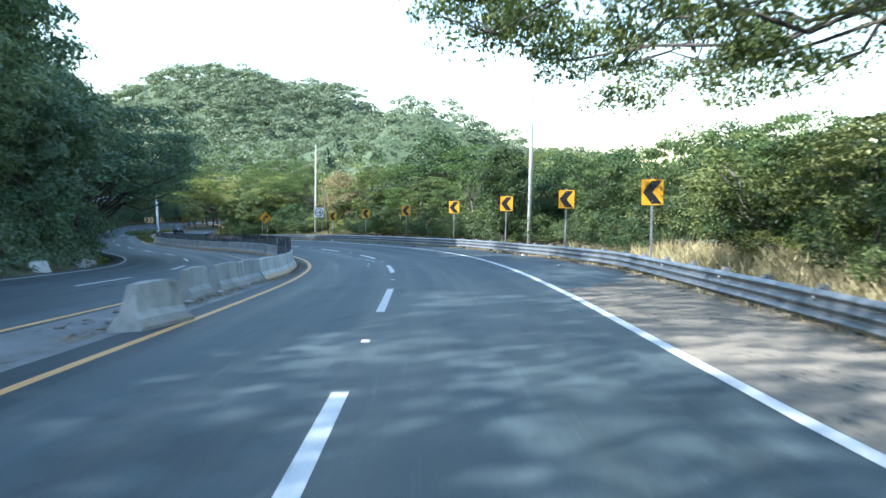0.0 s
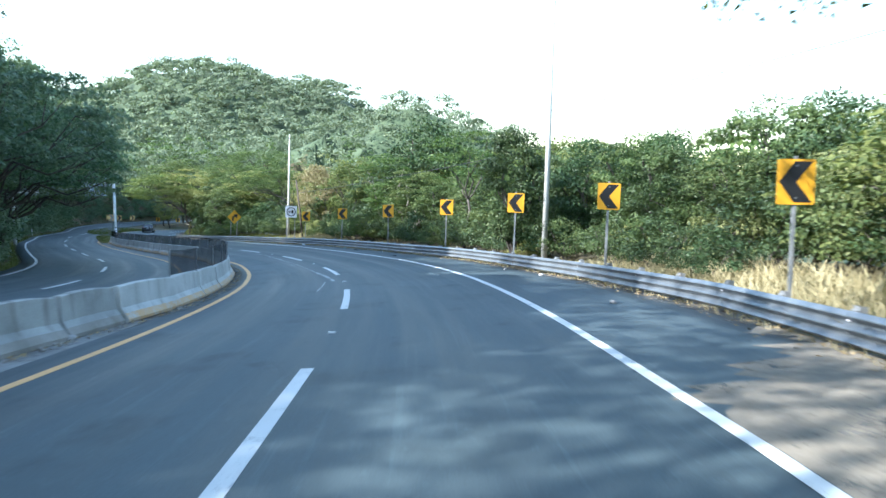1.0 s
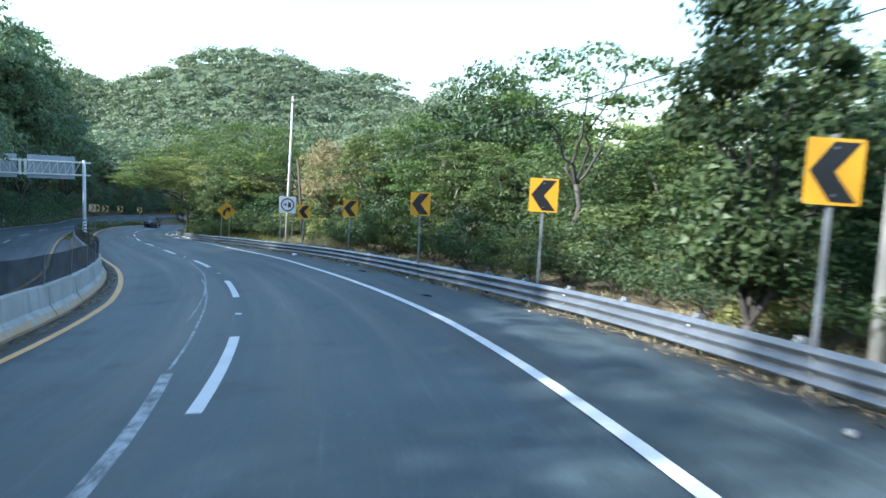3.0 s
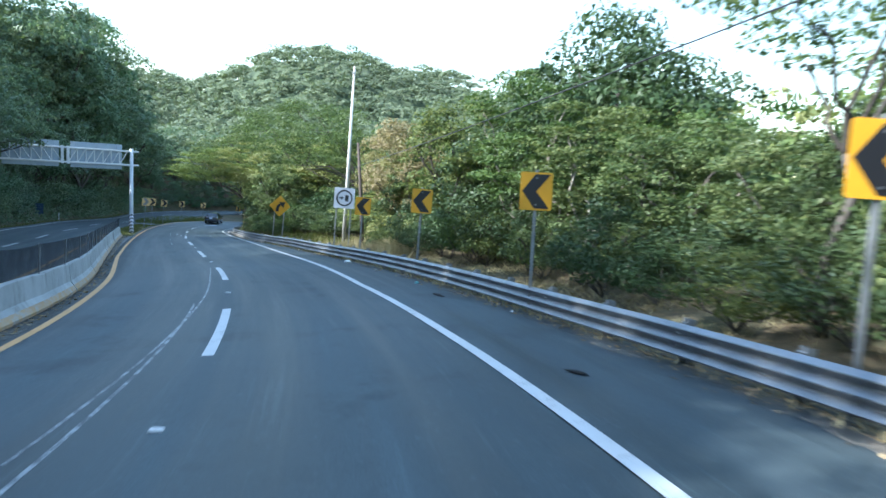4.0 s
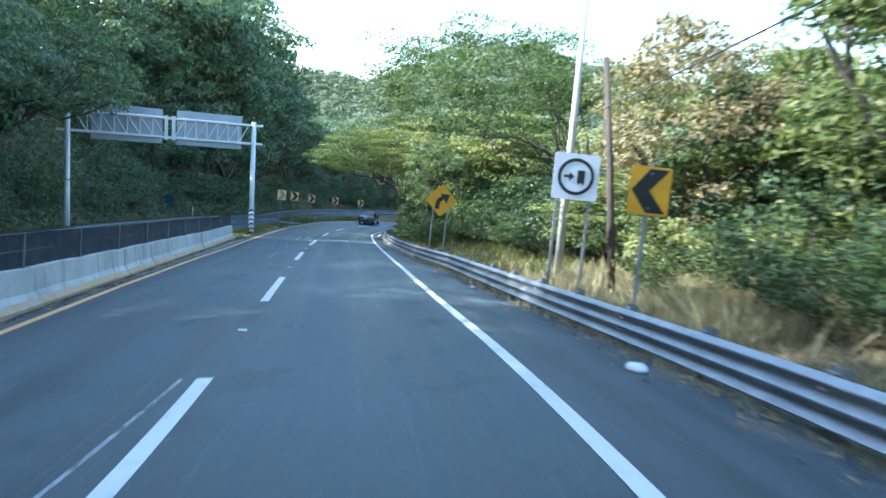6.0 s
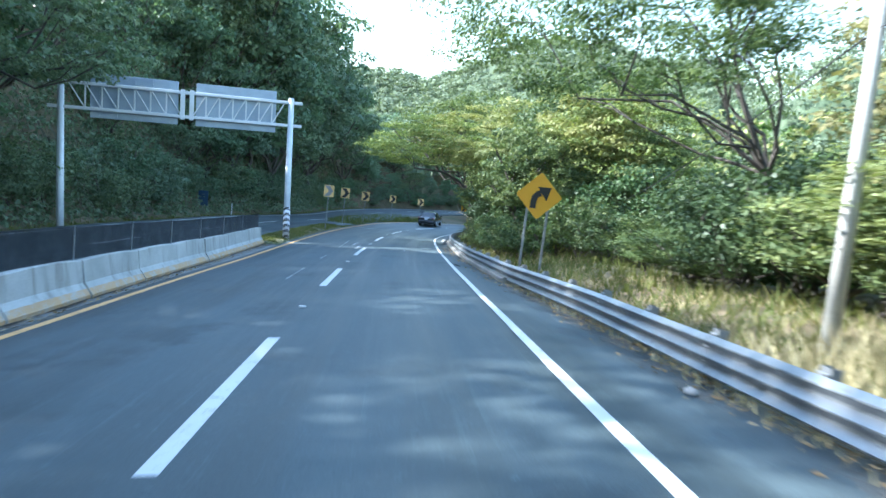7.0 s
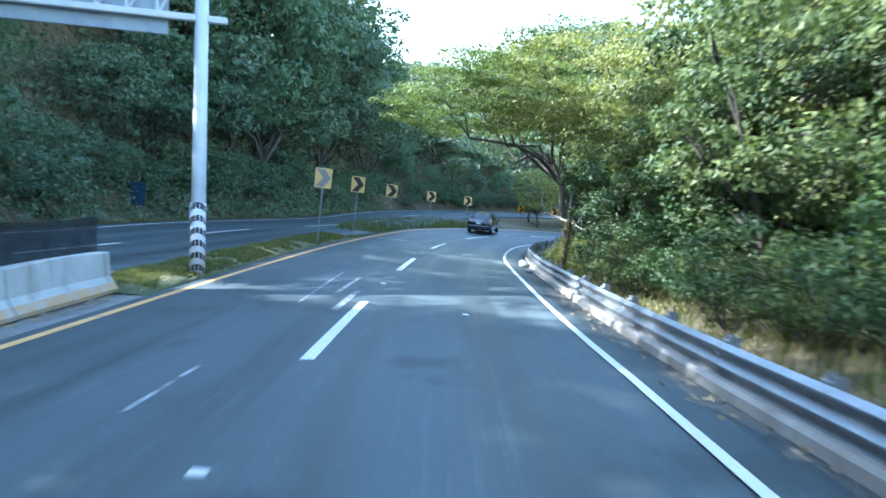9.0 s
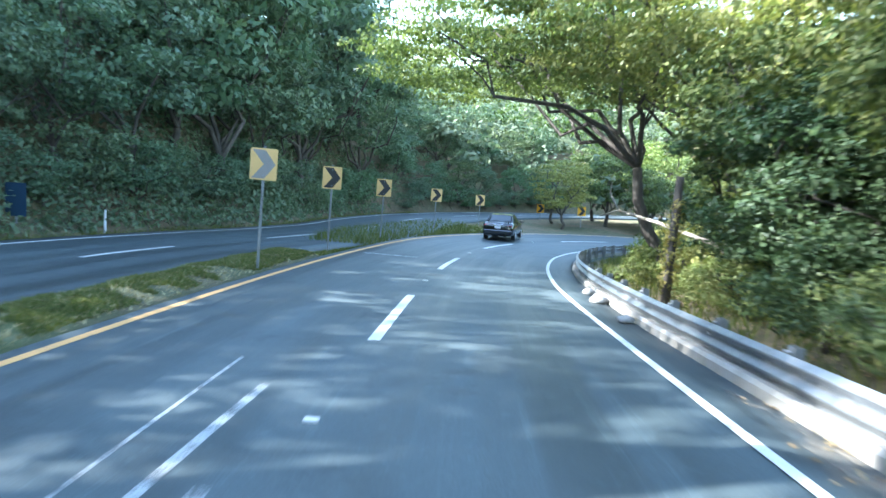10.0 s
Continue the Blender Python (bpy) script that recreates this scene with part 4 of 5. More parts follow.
for sx in (1, -1):
    part("tail_lamp", block(.30, .08, .16, (sx * .62, -2.20, .80), .03), M_LAMP_RED, car, "red tail lamp")
    part("side_mirror", block(.20, .12, .13, (sx * .97, .62, .98), .03), M_CAR, car)
    part("pillar", tube([(sx * .745, -1.72, .99), (sx * .60, -1.02, 1.375)], (.035, .03), 6), M_CAR, car)
    part("exhaust", tube([(sx * .5, -2.32, .27), (sx * .5, -2.1, .27)], (.035, .035), 8), M_CHROME, car)
    for wy in (-1.35, 1.38):
        tyre = part("tyre", tube([(sx * .66, wy, .31), (sx * .68, wy, .31), (sx * .86, wy, .31), (sx * .88, wy, .31)], (.27, .31, .31, .27), 20), M_RUBBER, car)
        part("rim", tube([(sx * .865, wy, .31), (sx * .89, wy, .31), (sx * .885, wy, .31)], (.21, .20, .05), 10), M_RIM, tyre, "alloy rim")


# ---- litter, blocks and stones ----
def lump(seed, sx, sy, sz, sub=2):
    bm = bmesh.new()
    bmesh.ops.create_icosphere(bm, subdivisions=sub, radius=1.0)
    r = random.Random(seed)
    o = Vector((r.uniform(0, 50), r.uniform(0, 50), 0))
    out_v = []
    for v in bm.verts:
        k = 1 + .45 * noise.noise(v.co * 1.7 + o) + .2 * noise.noise(v.co * 4 + o)
        out_v.append((v.co.x * sx * k, v.co.y * sy * k, max(v.co.z * sz * k, -sz * .35) + sz * .33))
    bm.verts.index_update()
    out = out_v, [tuple(v.index for v in q.verts) for q in bm.faces]
    bm.free()
    return out


def litter(s, u, seed, size, material, name, label, category="litter"):
    ob = part(name, lump(seed, *size), material, smooth=True)
    ob.matrix_basis = placed(s, u, random.uniform(0, 360), .005)
    return tagged(ob, label, category)


litter(61.9, 4.9, 1, (.14, .10, .08), M_BAG, "plastic_bag", "crumpled white plastic bag on the hard shoulder")
litter(54.2, 5.1, 2, (.07, .055, .05), M_BAG_TEAL, "plastic_bag", "crumpled teal plastic bag by the guard rail")
litter(51.5, 4.85, 3, (.30, .06, .03), M_RUBBER, "tyre_scrap", "black strip of torn tyre on the shoulder")
litter(86.2, 3.75, 4, (.24, .05, .025), M_RUBBER, "tyre_scrap", "black strip of torn tyre on the edge line")
litter(43.8, 4.6, 6, (.16, .05, .03), M_RUBBER, "tyre_scrap", "black strip of torn tyre on the shoulder")
litter(94.2, 1.9, 5, (.06, .05, .02), M_BAG, "paper_scrap", "small white scrap lying on the lane")
litter(49.0, 5.7, 7, (.05, .04, .03), M_BAG, "plastic_bag", "small white plastic scrap by the guard rail")
for i, (s, u, size) in enumerate(((30.5, 6.6, .10), (33.2, 6.2, .08), (58.0, 4.9, .07), (70.4, 4.75, .09), (23.0, 5.9, .09), (107.5, 3.95, .22), (109.3, 4.0, .18), (104.6, 3.95, .16))):
    litter(s, u, 30 + i, (size, size * .8, size * .6), M_STONE, "stone", "small pale stone at the road edge", "stone")
for i, (s, u) in enumerate(((15.2, -4.9), (15.5, -4.6), (14.9, -5.2), (18.3, -4.7), (20.75, -4.5), (12.2, -4.9))):
    litter(s, u, 50 + i, (.12, .10, .06), M_STONE, "stone", "broken concrete lump beside the barrier blocks", "stone")


def slanted_block(s, off, turn):
    ob = part("concrete_block", ([(-.6, -.35, -.2), (.6, -.35, -.2), (.6, .35, -.2), (-.6, .35, -.2), (-.5, -.05, .55), (.5, -.05, .55), (.52, .33, .58), (-.52, .33, .58)],
                                 [(0, 3, 2, 1), (0, 1, 5, 4), (1, 2, 6, 5), (2, 3, 7, 6), (3, 0, 4, 7), (4, 5, 6, 7)]), M_CONCRETE)
    p = spot_opp(s, off)
    ob.matrix_basis = pose(p.x, p.y, foot(p.x, p.y), 0, 0, turn)
    return tagged(ob, "pale slanted concrete block at the foot of the bank", "concrete block", "blocks at the bank")


slanted_block(30.0, -5.4, 78)
slanted_block(26.2, -5.7, 95)
slanted_block(24.6, -5.9, 70)
for i in range(6):
    p = spot_opp(37 + i * .9, -5.4 - .3 * (i % 2))
    ob = part("boulder", lump(70 + i, .45, .38, .36), M_STONE, smooth=False)
    ob.matrix_basis = pose(p.x, p.y, foot(p.x, p.y) - .02, 0, 0, i * 50)
    tagged(ob, "dark broken boulder at the foot of the bank", "boulder", "boulders at the bank")


# ---- vegetation ----
def leaf_quads(rng, centres, per, spread_xyz, size, lift=0.6, aspect=2.0, outward=None, loose=0.75):
    """Loose leaves, `per` round each centre: an (n, 4, 3) array. lift: how level they lie; outward: their crown's middle, from which they turn away."""
    c = np.repeat(np.asarray(centres, float), per, axis=0)
    n = len(c)
    g = rng.normal(size=(n, 3))
    g *= (rng.uniform(0.25, 1, size=(n, 1)) / np.maximum(np.linalg.norm(g, axis=1, keepdims=True), 1e-6)) ** 1.0
    p = c + g * np.asarray(spread_xyz)
    nor = rng.normal(size=(n, 3)) * loose
    nor[:, 2] += lift
    if outward is not None:
        o = p - (outward if np.ndim(outward) == 1 or len(outward) == n else np.repeat(outward, per, axis=0))
        nor += 0.9 * o / np.maximum(np.linalg.norm(o, axis=1, keepdims=True), 1e-6)
    nor /= np.linalg.norm(nor, axis=1, keepdims=True)
    a = np.cross(nor, rng.normal(size=(n, 3)))
    a /= np.maximum(np.linalg.norm(a, axis=1, keepdims=True), 1e-6)
    b = np.cross(nor, a)
    sz = size * rng.uniform(0.6, 1.35, size=(n, 1))
    la, lb = a * sz, b * sz / aspect
    droop = nor * sz * 0.18
    return np.stack([p - la - droop, p - lb * 0.9 + la * 0.1, p + la - droop, p + lb * 0.9 + la * 0.1], 1)


def dome_leaves(rng, centres, radius, per, flat, leaf, aspect=2.0, loose=0.5, low=-0.3, droop=0.25):
    """Three-cornered leaves laid like a thatch over a dome round each centre, so that every clump has a lit top and a shaded underside."""
    c = np.asarray(centres, float)
    r = np.repeat((radius * rng.uniform(0.6, 1.3, len(c)))[:, None], per, axis=0)
    c = np.repeat(c, per, axis=0)
    n = len(c)
    z, turn = rng.uniform(low, 1.0, n), rng.uniform(0, 2 * np.pi, n)
    h = np.sqrt(1 - z * z)
    d = np.stack([h * np.cos(turn), h * np.sin(turn), z], 1)
    p = c + d * r * np.array((1, 1, flat)) * rng.uniform(0.66, 1.08, (n, 1))
    nor = d / np.array((1, 1, flat))
    nor = nor / np.linalg.norm(nor, axis=1, keepdims=True) + rng.normal(size=(n, 3)) * loose
    nor /= np.linalg.norm(nor, axis=1, keepdims=True)
    along = d + rng.normal(size=(n, 3)) * 0.9 - np.array((0, 0, droop))
    along -= nor * np.sum(along * nor, axis=1, keepdims=True)
    along /= np.maximum(np.linalg.norm(along, axis=1, keepdims=True), 1e-6)
    sz = leaf * rng.uniform(0.6, 1.35, (n, 1))
    side = np.cross(nor, along) * sz / aspect
    return np.stack([p - along * sz * 0.6 - side, p - along * sz * 0.6 + side, p + along * sz], 1)


def limb(rng, start, end, r0, r1, bend=0.12, n=5):
    """A wavering tapered limb between two points."""
    a, b = Vector(start), Vector(end)
    length = (b - a).length
    pts, rad = [], []
    for i in range(n):
        t = i / (n - 1)
        w = Vector(rng.normal(size=3)) * length * bend * math.sin(math.pi * t)
        w.z += length * bend * 0.6 * math.sin(math.pi * t)
        pts.append(a.lerp(b, t) + w)
        rad.append(r0 + (r1 - r0) * t)
    return pts, rad


def tree_meshes(seed, height, spread_r, crown_low, clumps, per, leaf, leaf_mat, bark=None, flat=0.55, shift=(0, 0), trunk_r=0.16, clump_r=0.8, aspect=2.0, fork_at=None, bend=0.06):
    """Trunk with limbs, and a crown of leaf clumps at the limbs' ends. Returns two meshes."""
    rng = np.random.RandomState(seed)
    wood = []
    fork = Vector((shift[0] * 0.18 + rng.normal() * 0.15, shift[1] * 0.18 + rng.normal() * 0.15, fork_at or crown_low * 0.75))
    pts, rad = limb(rng, (0, 0, -0.4), fork, trunk_r * 1.25, trunk_r * 0.8, 0.05)
    wood.append(tube(pts, rad, 7))
    middle = Vector((shift[0], shift[1], (crown_low + height) / 2))
    half = (height - crown_low) / 2
    centres, tips = [], []
    lobes = [rng.normal(size=3) for _ in range(7)]
    while len(centres) < clumps:
        d = rng.normal(size=3)
        d /= np.linalg.norm(d)
        bulge = 1.0 + 0.30 * max(np.dot(d, q) for q in lobes) / 1.6 - 0.25
        r = rng.uniform(0.45, 1.0) ** 0.5 * bulge
        c = Vector((d[0] * spread_r * r, d[1] * spread_r * r, d[2] * half * r * (1.0 if d[2] > 0 else 0.8)))
        centres.append(middle + c)
    limbs = max(5, clumps // 11)
    for i in range(limbs):
        target = centres[(i * 7) % clumps]
        pts, rad = limb(rng, fork, target, trunk_r * 0.55, 0.02, bend, 6)
        wood.append(tube(pts, rad, 4, cap=False))
        for j in range(2):
            other = min(centres, key=lambda q: (q - target).length + rng.uniform(0, spread_r * 0.45))
            p2, r2 = limb(rng, pts[3 + j], other, trunk_r * 0.22, 0.012, 0.07, 4)
            wood.append(tube(p2, r2, 3, cap=False))
    trunk = make_mesh("trunk", soup(*wood), bark or M_BARK, smooth=True)
    q = dome_leaves(rng, [tuple(c) for c in centres], clump_r, per, flat, leaf, aspect)
    return trunk, quads_mesh("crown", q, leaf_mat)


def tree_at(meshes, m, label, group, name="tree", category="tree"):
    ob = thing(name, m, label, category, group)
    for key, me in zip(("trunk", "crown"), meshes):
        child = new(key, me)
        child.parent = ob
    return ob


def stand(x, y, turn, size, tall=1.0):
    return pose(x, y, foot(x, y) - 0.05, 0, 0, turn) @ Matrix.Diagonal((size, size, size * tall, 1))


KINDS = [
    tree_meshes(11, 6.2, 2.6, 1.5, 54, 84, 0.135, M_LEAF, flat=0.55, clump_r=0.85),
    tree_meshes(12, 7.5, 3.0, 2.0, 58, 84, 0.14, M_LEAF_BRIGHT, flat=0.34, clump_r=1.0),
    tree_meshes(13, 5.4, 2.3, 0.8, 54, 84, 0.13, M_LEAF_DEEP_SHADE, flat=0.65, clump_r=0.8),
    tree_meshes(14, 8.2, 2.9, 2.2, 60, 84, 0.14, M_LEAF, M_BARK_PALE, flat=0.32, clump_r=1.0),
    tree_meshes(15, 6.6, 2.5, 1.6, 54, 84, 0.135, M_LEAF_YELLOW, flat=0.5, clump_r=0.85),
]
NEAR_KINDS = [
    tree_meshes(51, 6.2, 2.6, 1.2, 80, 165, 0.088, M_LEAF, flat=0.6, clump_r=0.74),
    tree_meshes(52, 7.5, 3.0, 1.7, 84, 165, 0.090, M_LEAF_BRIGHT, flat=0.34, clump_r=0.88),
    tree_meshes(53, 5.4, 2.3, 0.5, 78, 165, 0.086, M_LEAF_DEEP_SHADE, flat=0.7, clump_r=0.70),
    tree_meshes(54, 8.2, 2.9, 1.9, 84, 165, 0.090, M_LEAF, M_BARK_PALE, flat=0.32, clump_r=0.88),
    tree_meshes(55, 6.6, 2.5, 1.4, 78, 165, 0.088, M_LEAF_YELLOW, flat=0.5, clump_r=0.76),
]
BANK_KINDS = [
    tree_meshes(16, 7.0, 2.9, 1.0, 52, 92, 0.145, M_LEAF_BANK_VEIL, flat=0.6, clump_r=0.95),
    tree_meshes(17, 8.0, 3.1, 1.4, 52, 92, 0.145, M_LEAF_BANK_VEIL, flat=0.45, clump_r=1.05),
    tree_meshes(18, 6.4, 2.8, 0.6, 50, 92, 0.145, M_LEAF_BANK_VEIL, flat=0.7, clump_r=0.9),
]
SHRUBS = [
    tree_meshes(21, 2.3, 1.5, 0.1, 30, 90, 0.072, M_LEAF, flat=0.8, trunk_r=0.05, clump_r=0.5),
    tree_meshes(22, 1.7, 1.3, 0.05, 28, 90, 0.070, M_LEAF_BRIGHT, flat=0.7, trunk_r=0.04, clump_r=0.45),
    tree_meshes(23, 2.9, 1.6, 0.1, 34, 90, 0.075, M_LEAF_DEEP_SHADE, flat=0.8, trunk_r=0.05, clump_r=0.55),
]
BANK_SHRUB = tree_meshes(24, 2.7, 1.6, 0.1, 26, 70, 0.11, M_LEAF_BANK_VEIL, flat=0.8, trunk_r=0.05, clump_r=0.65)
LABELS = ["leafy green roadside tree in a dense wood", "light green feathery tree standing in a dense wood", "dark green bushy tree beside the road",
          "tall green tree with spreading flat boughs", "tree with yellowing leaves beside the road"]
SHRUB_LABELS = ["green leafy shrub behind the guard rail", "bright green low shrub on the verge", "dark green dense shrub under the trees"]

rng = np.random.RandomState(5)
TALL = ((-20, 5), (12, 5.0), (20, 5.0), (30, 5.0), (36, 6.2), (43, 6.0), (51, 4.6), (55, 6.1), (58, 8.2), (61, 8.6), (67, 7.4), (70, 7.2), (74, 3.0), (78, 2.1), (91, 2.2), (96, 8.5), (104, 9.5), (114, 8.0), (122, 6.5), (140, 7.0))
KIND_H = (6.2, 7.5, 5.4, 8.2, 6.6)
BEHIND = []
SUNWARD = Vector((sun_dir.x, sun_dir.y)).normalized()
GAPS = [(spot(s, u), w) for s, u, w in ((10.0, 6.5, 1.5), (20.0, 9.0, 1.5), (30.2, 6.6, 2.2), (66.5, 7.8, 2.4), (75.0, 5.4, 1.5), (96.5, 3.0, 1.5), (103.0, 2.5, 1.5), (108.0, 9.0, 1.5), (112.0, 9.5, 1.5))]


def in_gap(x, y):
    """True in the lanes that are left open in the wood on the bank, through which the low sun reaches the road."""
    for p, width in GAPS:
        v = Vector((x - p.x, y - p.y))
        if v.dot(SUNWARD) > 8 and abs(v.x * SUNWARD.y - v.y * SUNWARD.x) < width:
            return True
    return False


def behind(x, y, height, mat_key):
    """Keep a place for a tree of the joined background wood."""
    BEHIND.append((x, y, height, mat_key))


# wood along the right-hand side, in rows behind the rail
for s in np.arange(-14, 136, 3.0):
    for row, (off, big) in enumerate(((5.0, 0.78), (8.0, 0.98), (12.0, 1.05), (17.0, 1.2), (22.0, 1.25))):
        if row == 0 and (s < 12 or 64 < s < 70 or 79 < s < 92 or s > 106):
            continue
        if row == 1 and s > 112:
            continue
        u = rail_u(s) + off + rng.uniform(-0.9, 1.1)
        p = spot(s + rng.uniform(-1.2, 1.2), u)
        k = rng.choice(5, p=(0.30, 0.27, 0.23, 0.17, 0.03))
        # kind set by brightness: light leaves in the sunny stretch, dark in the dim
        if s < 26 and k == 2:
            k = 1
        elif 29 < s < 40 and k in (1, 4):
            k = 2
        h = big * np.interp(s, [q[0] for q in TALL], [q[1] for q in TALL]) * rng.uniform(0.85, 1.12)
        if row >= 2 and 73 < s < 106:
            h *= 0.42
        if row > 2 or (row == 2 and not 54 < s < 80):
            behind(p.x, p.y, h, k % 2)
            continue
        h /= KIND_H[k]
        wide = max(h, 0.72)
        kinds = NEAR_KINDS if row < 2 and 24 < s < 106 else KINDS
        tree_at(kinds[k], stand(p.x, p.y, rng.uniform(0, 360), wide, h / wide), LABELS[k], "roadside wood")
# thicker wood close to the rail before the bend
for s in np.arange(95.5, 108, 1.9):
    p = spot(s, rail_u(s) + rng.uniform(2.6, 3.6))
    # mostly the dark kind, for shade on the lower wood
    k = (2, 0, 2)[int(s * 10) % 3]
    tree_at(NEAR_KINDS[k], stand(p.x, p.y, rng.uniform(0, 360), rng.uniform(0.75, 0.95), rng.uniform(0.8, 1.2)), LABELS[k], "roadside wood")
for s in np.arange(0, 134, 1.9):
    if 79 < s < 88 and rng.uniform() < 0.5:
        continue
    p = spot(s + rng.uniform(-0.8, 0.8), rail_u(s) + rng.uniform(3.4, 5.0))
    k = rng.choice(3, p=(0.42, 0.25, 0.33))
    tree_at(SHRUBS[k], stand(p.x, p.y, rng.uniform(0, 360), rng.uniform(0.65, 1.15), rng.uniform(0.7, 1.1)), SHRUB_LABELS[k], "roadside shrubs", "shrub", "shrub")
for s in np.arange(6, 112, 2.3):
    p = spot(s + rng.uniform(-0.8, 0.8), rail_u(s) + rng.uniform(6.0, 8.5))
    k = rng.choice(3, p=(0.45, 0.10, 0.45))
    tree_at(SHRUBS[k], stand(p.x, p.y, rng.uniform(0, 360), rng.uniform(1.0, 1.5), rng.uniform(0.8, 1.1)), SHRUB_LABELS[k], "roadside shrubs", "shrub", "shrub")
for s in np.arange(91, 117, 1.1):
    p = spot(s + rng.uniform(-0.4, 0.4), rail_u(s) + rng.uniform(1.5, 2.5))
    k = 1 if s > 105 or rng.uniform() < 0.2 else rng.choice((0, 2, 2))
    tree_at(SHRUBS[k], stand(p.x, p.y, rng.uniform(0, 360), rng.uniform(0.5, 0.75), rng.uniform(0.8, 1.1)), SHRUB_LABELS[k], "roadside shrubs", "shrub", "shrub")
# low growth closing the foot of the wood, its leaf colour darkened for shade
for s in np.concatenate([np.arange(3.0, 14, 1.5), np.arange(26, 60, 1.7), np.arange(60, 68.5, 1.5)]):
    p = spot(s + rng.uniform(-0.5, 0.5), rail_u(s) + rng.uniform(2.2, 3.3))
    k = rng.choice(3, p=(0.2, 0.05, 0.75) if s > 20 else (0.45, 0.4, 0.15))
    tree_at(SHRUBS[k], stand(p.x, p.y, rng.uniform(0, 360), rng.uniform(0.55, 0.85), rng.uniform(0.75, 1.1)), SHRUB_LABELS[k], "roadside shrubs", "shrub", "shrub")
# woods beyond the bend: between the two carriageways and on the outer side
for x, y, h in ((-51.5, 137.5, 4.5), (-54, 141, 6), (-50, 144, 6.5), (-46, 142, 5.5), (-47, 148, 7.5), (-53, 149, 7), (-41, 143.5, 6), (-36, 147, 7), (-42, 150, 8), (-48, 155, 8.5), (-29, 150, 7.5), (-35, 155, 9), (-42, 159, 9), (-22, 152, 8)):
    k = int(abs(x * 3 + y)) % 2
    tree_at(KINDS[k], stand(x, y, x * 37 % 360, max(h / KIND_H[k], 0.8), 1.0), LABELS[k], "wood beyond the bend")
for x, y, h in ((-30, 160, 10), (-24, 163, 10), (-38, 166, 11), (-16, 158, 9), (-10, 160, 10), (-31, 172, 11), (-20, 172, 11), (-8, 168, 10), (-52, 170, 9), (-58, 174, 9), (-64, 172, 9), (-55, 181, 10), (-62, 182, 10), (-70, 180, 10), (-47, 180, 10), (-66, 190, 11), (-56, 191, 11), (-45, 190, 11), (-76, 190, 11), (-38, 182, 11), (-70, 166, 9), (-30, 131, 5), (-26, 136, 5.5), (-22, 131, 6), (-17, 137, 6), (-14, 143, 6)):
    behind(x, y, h, 0)

# spreading trees whose boughs reach out over the road
REACH = [tree_meshes(31, 9.0, 4.6, 3.9, 120, 190, 0.085, M_LEAF_BRIGHT, flat=0.26, shift=(-3.4, 0.4), trunk_r=0.14, clump_r=1.05),
         tree_meshes(32, 8.4, 4.6, 3.5, 115, 180, 0.085, M_LEAF, flat=0.30, shift=(-3.6, -0.3), trunk_r=0.15, clump_r=1.0),
         tree_meshes(33, 8.4, 5.4, 3.4, 190, 230, 0.068, M_LEAF, flat=0.6, shift=(-7.0, 2.0), trunk_r=0.13, clump_r=0.8, fork_at=5.6, bend=0.10)]
for s, u, kind, size, turn in ((12.0, 12.6, 2, 1.0, 0), (-2, 10.5, 1, 1.1, 20), (112.0, 9.6, 0, 1.0, 15), (119.0, 10.2, 1, 1.3, 5)):
    p = spot(s, u)
    tree_at(REACH[kind], stand(p.x, p.y, heading(s) + turn, size), "spreading tree with boughs reaching over the road", "trees over the road")
canopy = tree_meshes(35, 8.8, 4.9, 4.4, 120, 200, 0.082, M_LEAF_BRIGHT, flat=0.22, shift=(-4.0, -0.8), trunk_r=0.17, clump_r=1.15)
tree_at(canopy, stand(-35.0, 105.2, 0, 1.0), "tall flat-crowned tree with a dark bough over the road", "trees over the road")
for x, y, k, size in ((-24.0, 94.2, 4, 1.30), (-26.5, 96.5, 2, 1.35), (-25.5, 101.0, 0, 1.2), (-28.5, 99.5, 1, 1.25)):
    tree_at(NEAR_KINDS[k], stand(x, y, x * 51 % 360, size), LABELS[k], "roadside wood")
withered = tree_meshes(56, 6.2, 2.0, 0.9, 70, 120, 0.078, M_LEAF_TAN, flat=0.6, clump_r=0.62)
for x, y, size in ((-10.5, 72.4, 1.12), (-12.0, 75.8, 1.1)):
    tree_at(withered, stand(x, y, x * 40 % 360, size), "withered tan-leaved tree behind the chevron sign", "roadside wood")
# thin open-crowned tree with a bare trunk
airy = tree_meshes(45, 8.6, 3.0, 5.0, 46, 90, 0.10, M_LEAF, flat=0.28, trunk_r=0.11, clump_r=0.85)
lean = tree_meshes(46, 9.6, 5.2, 4.2, 150, 230, 0.075, M_LEAF, flat=0.35, shift=(-5.2, 0.6), trunk_r=0.11, clump_r=1.05, aspect=2.6)
tree_at(lean, stand(-14.6, 81.8, 32, 1.0), "thin tree with open crown leaning towards the road", "roadside wood")
# added for their dappled shadow; the first three stand out of view
for x, y, turn, size in ((-17.0, -2.5, 10, 2.0), (-18.5, 4.0, 130, 2.0), (-16.5, -8.5, 250, 2.0), (-58.0, 83.0, 30, 1.5), (-60.5, 89.0, 160, 1.5)):
    tree_at(airy, stand(x, y, turn, size), "tall thin tree with open crown, added at the bank to dapple the sun", "wood on the bank")
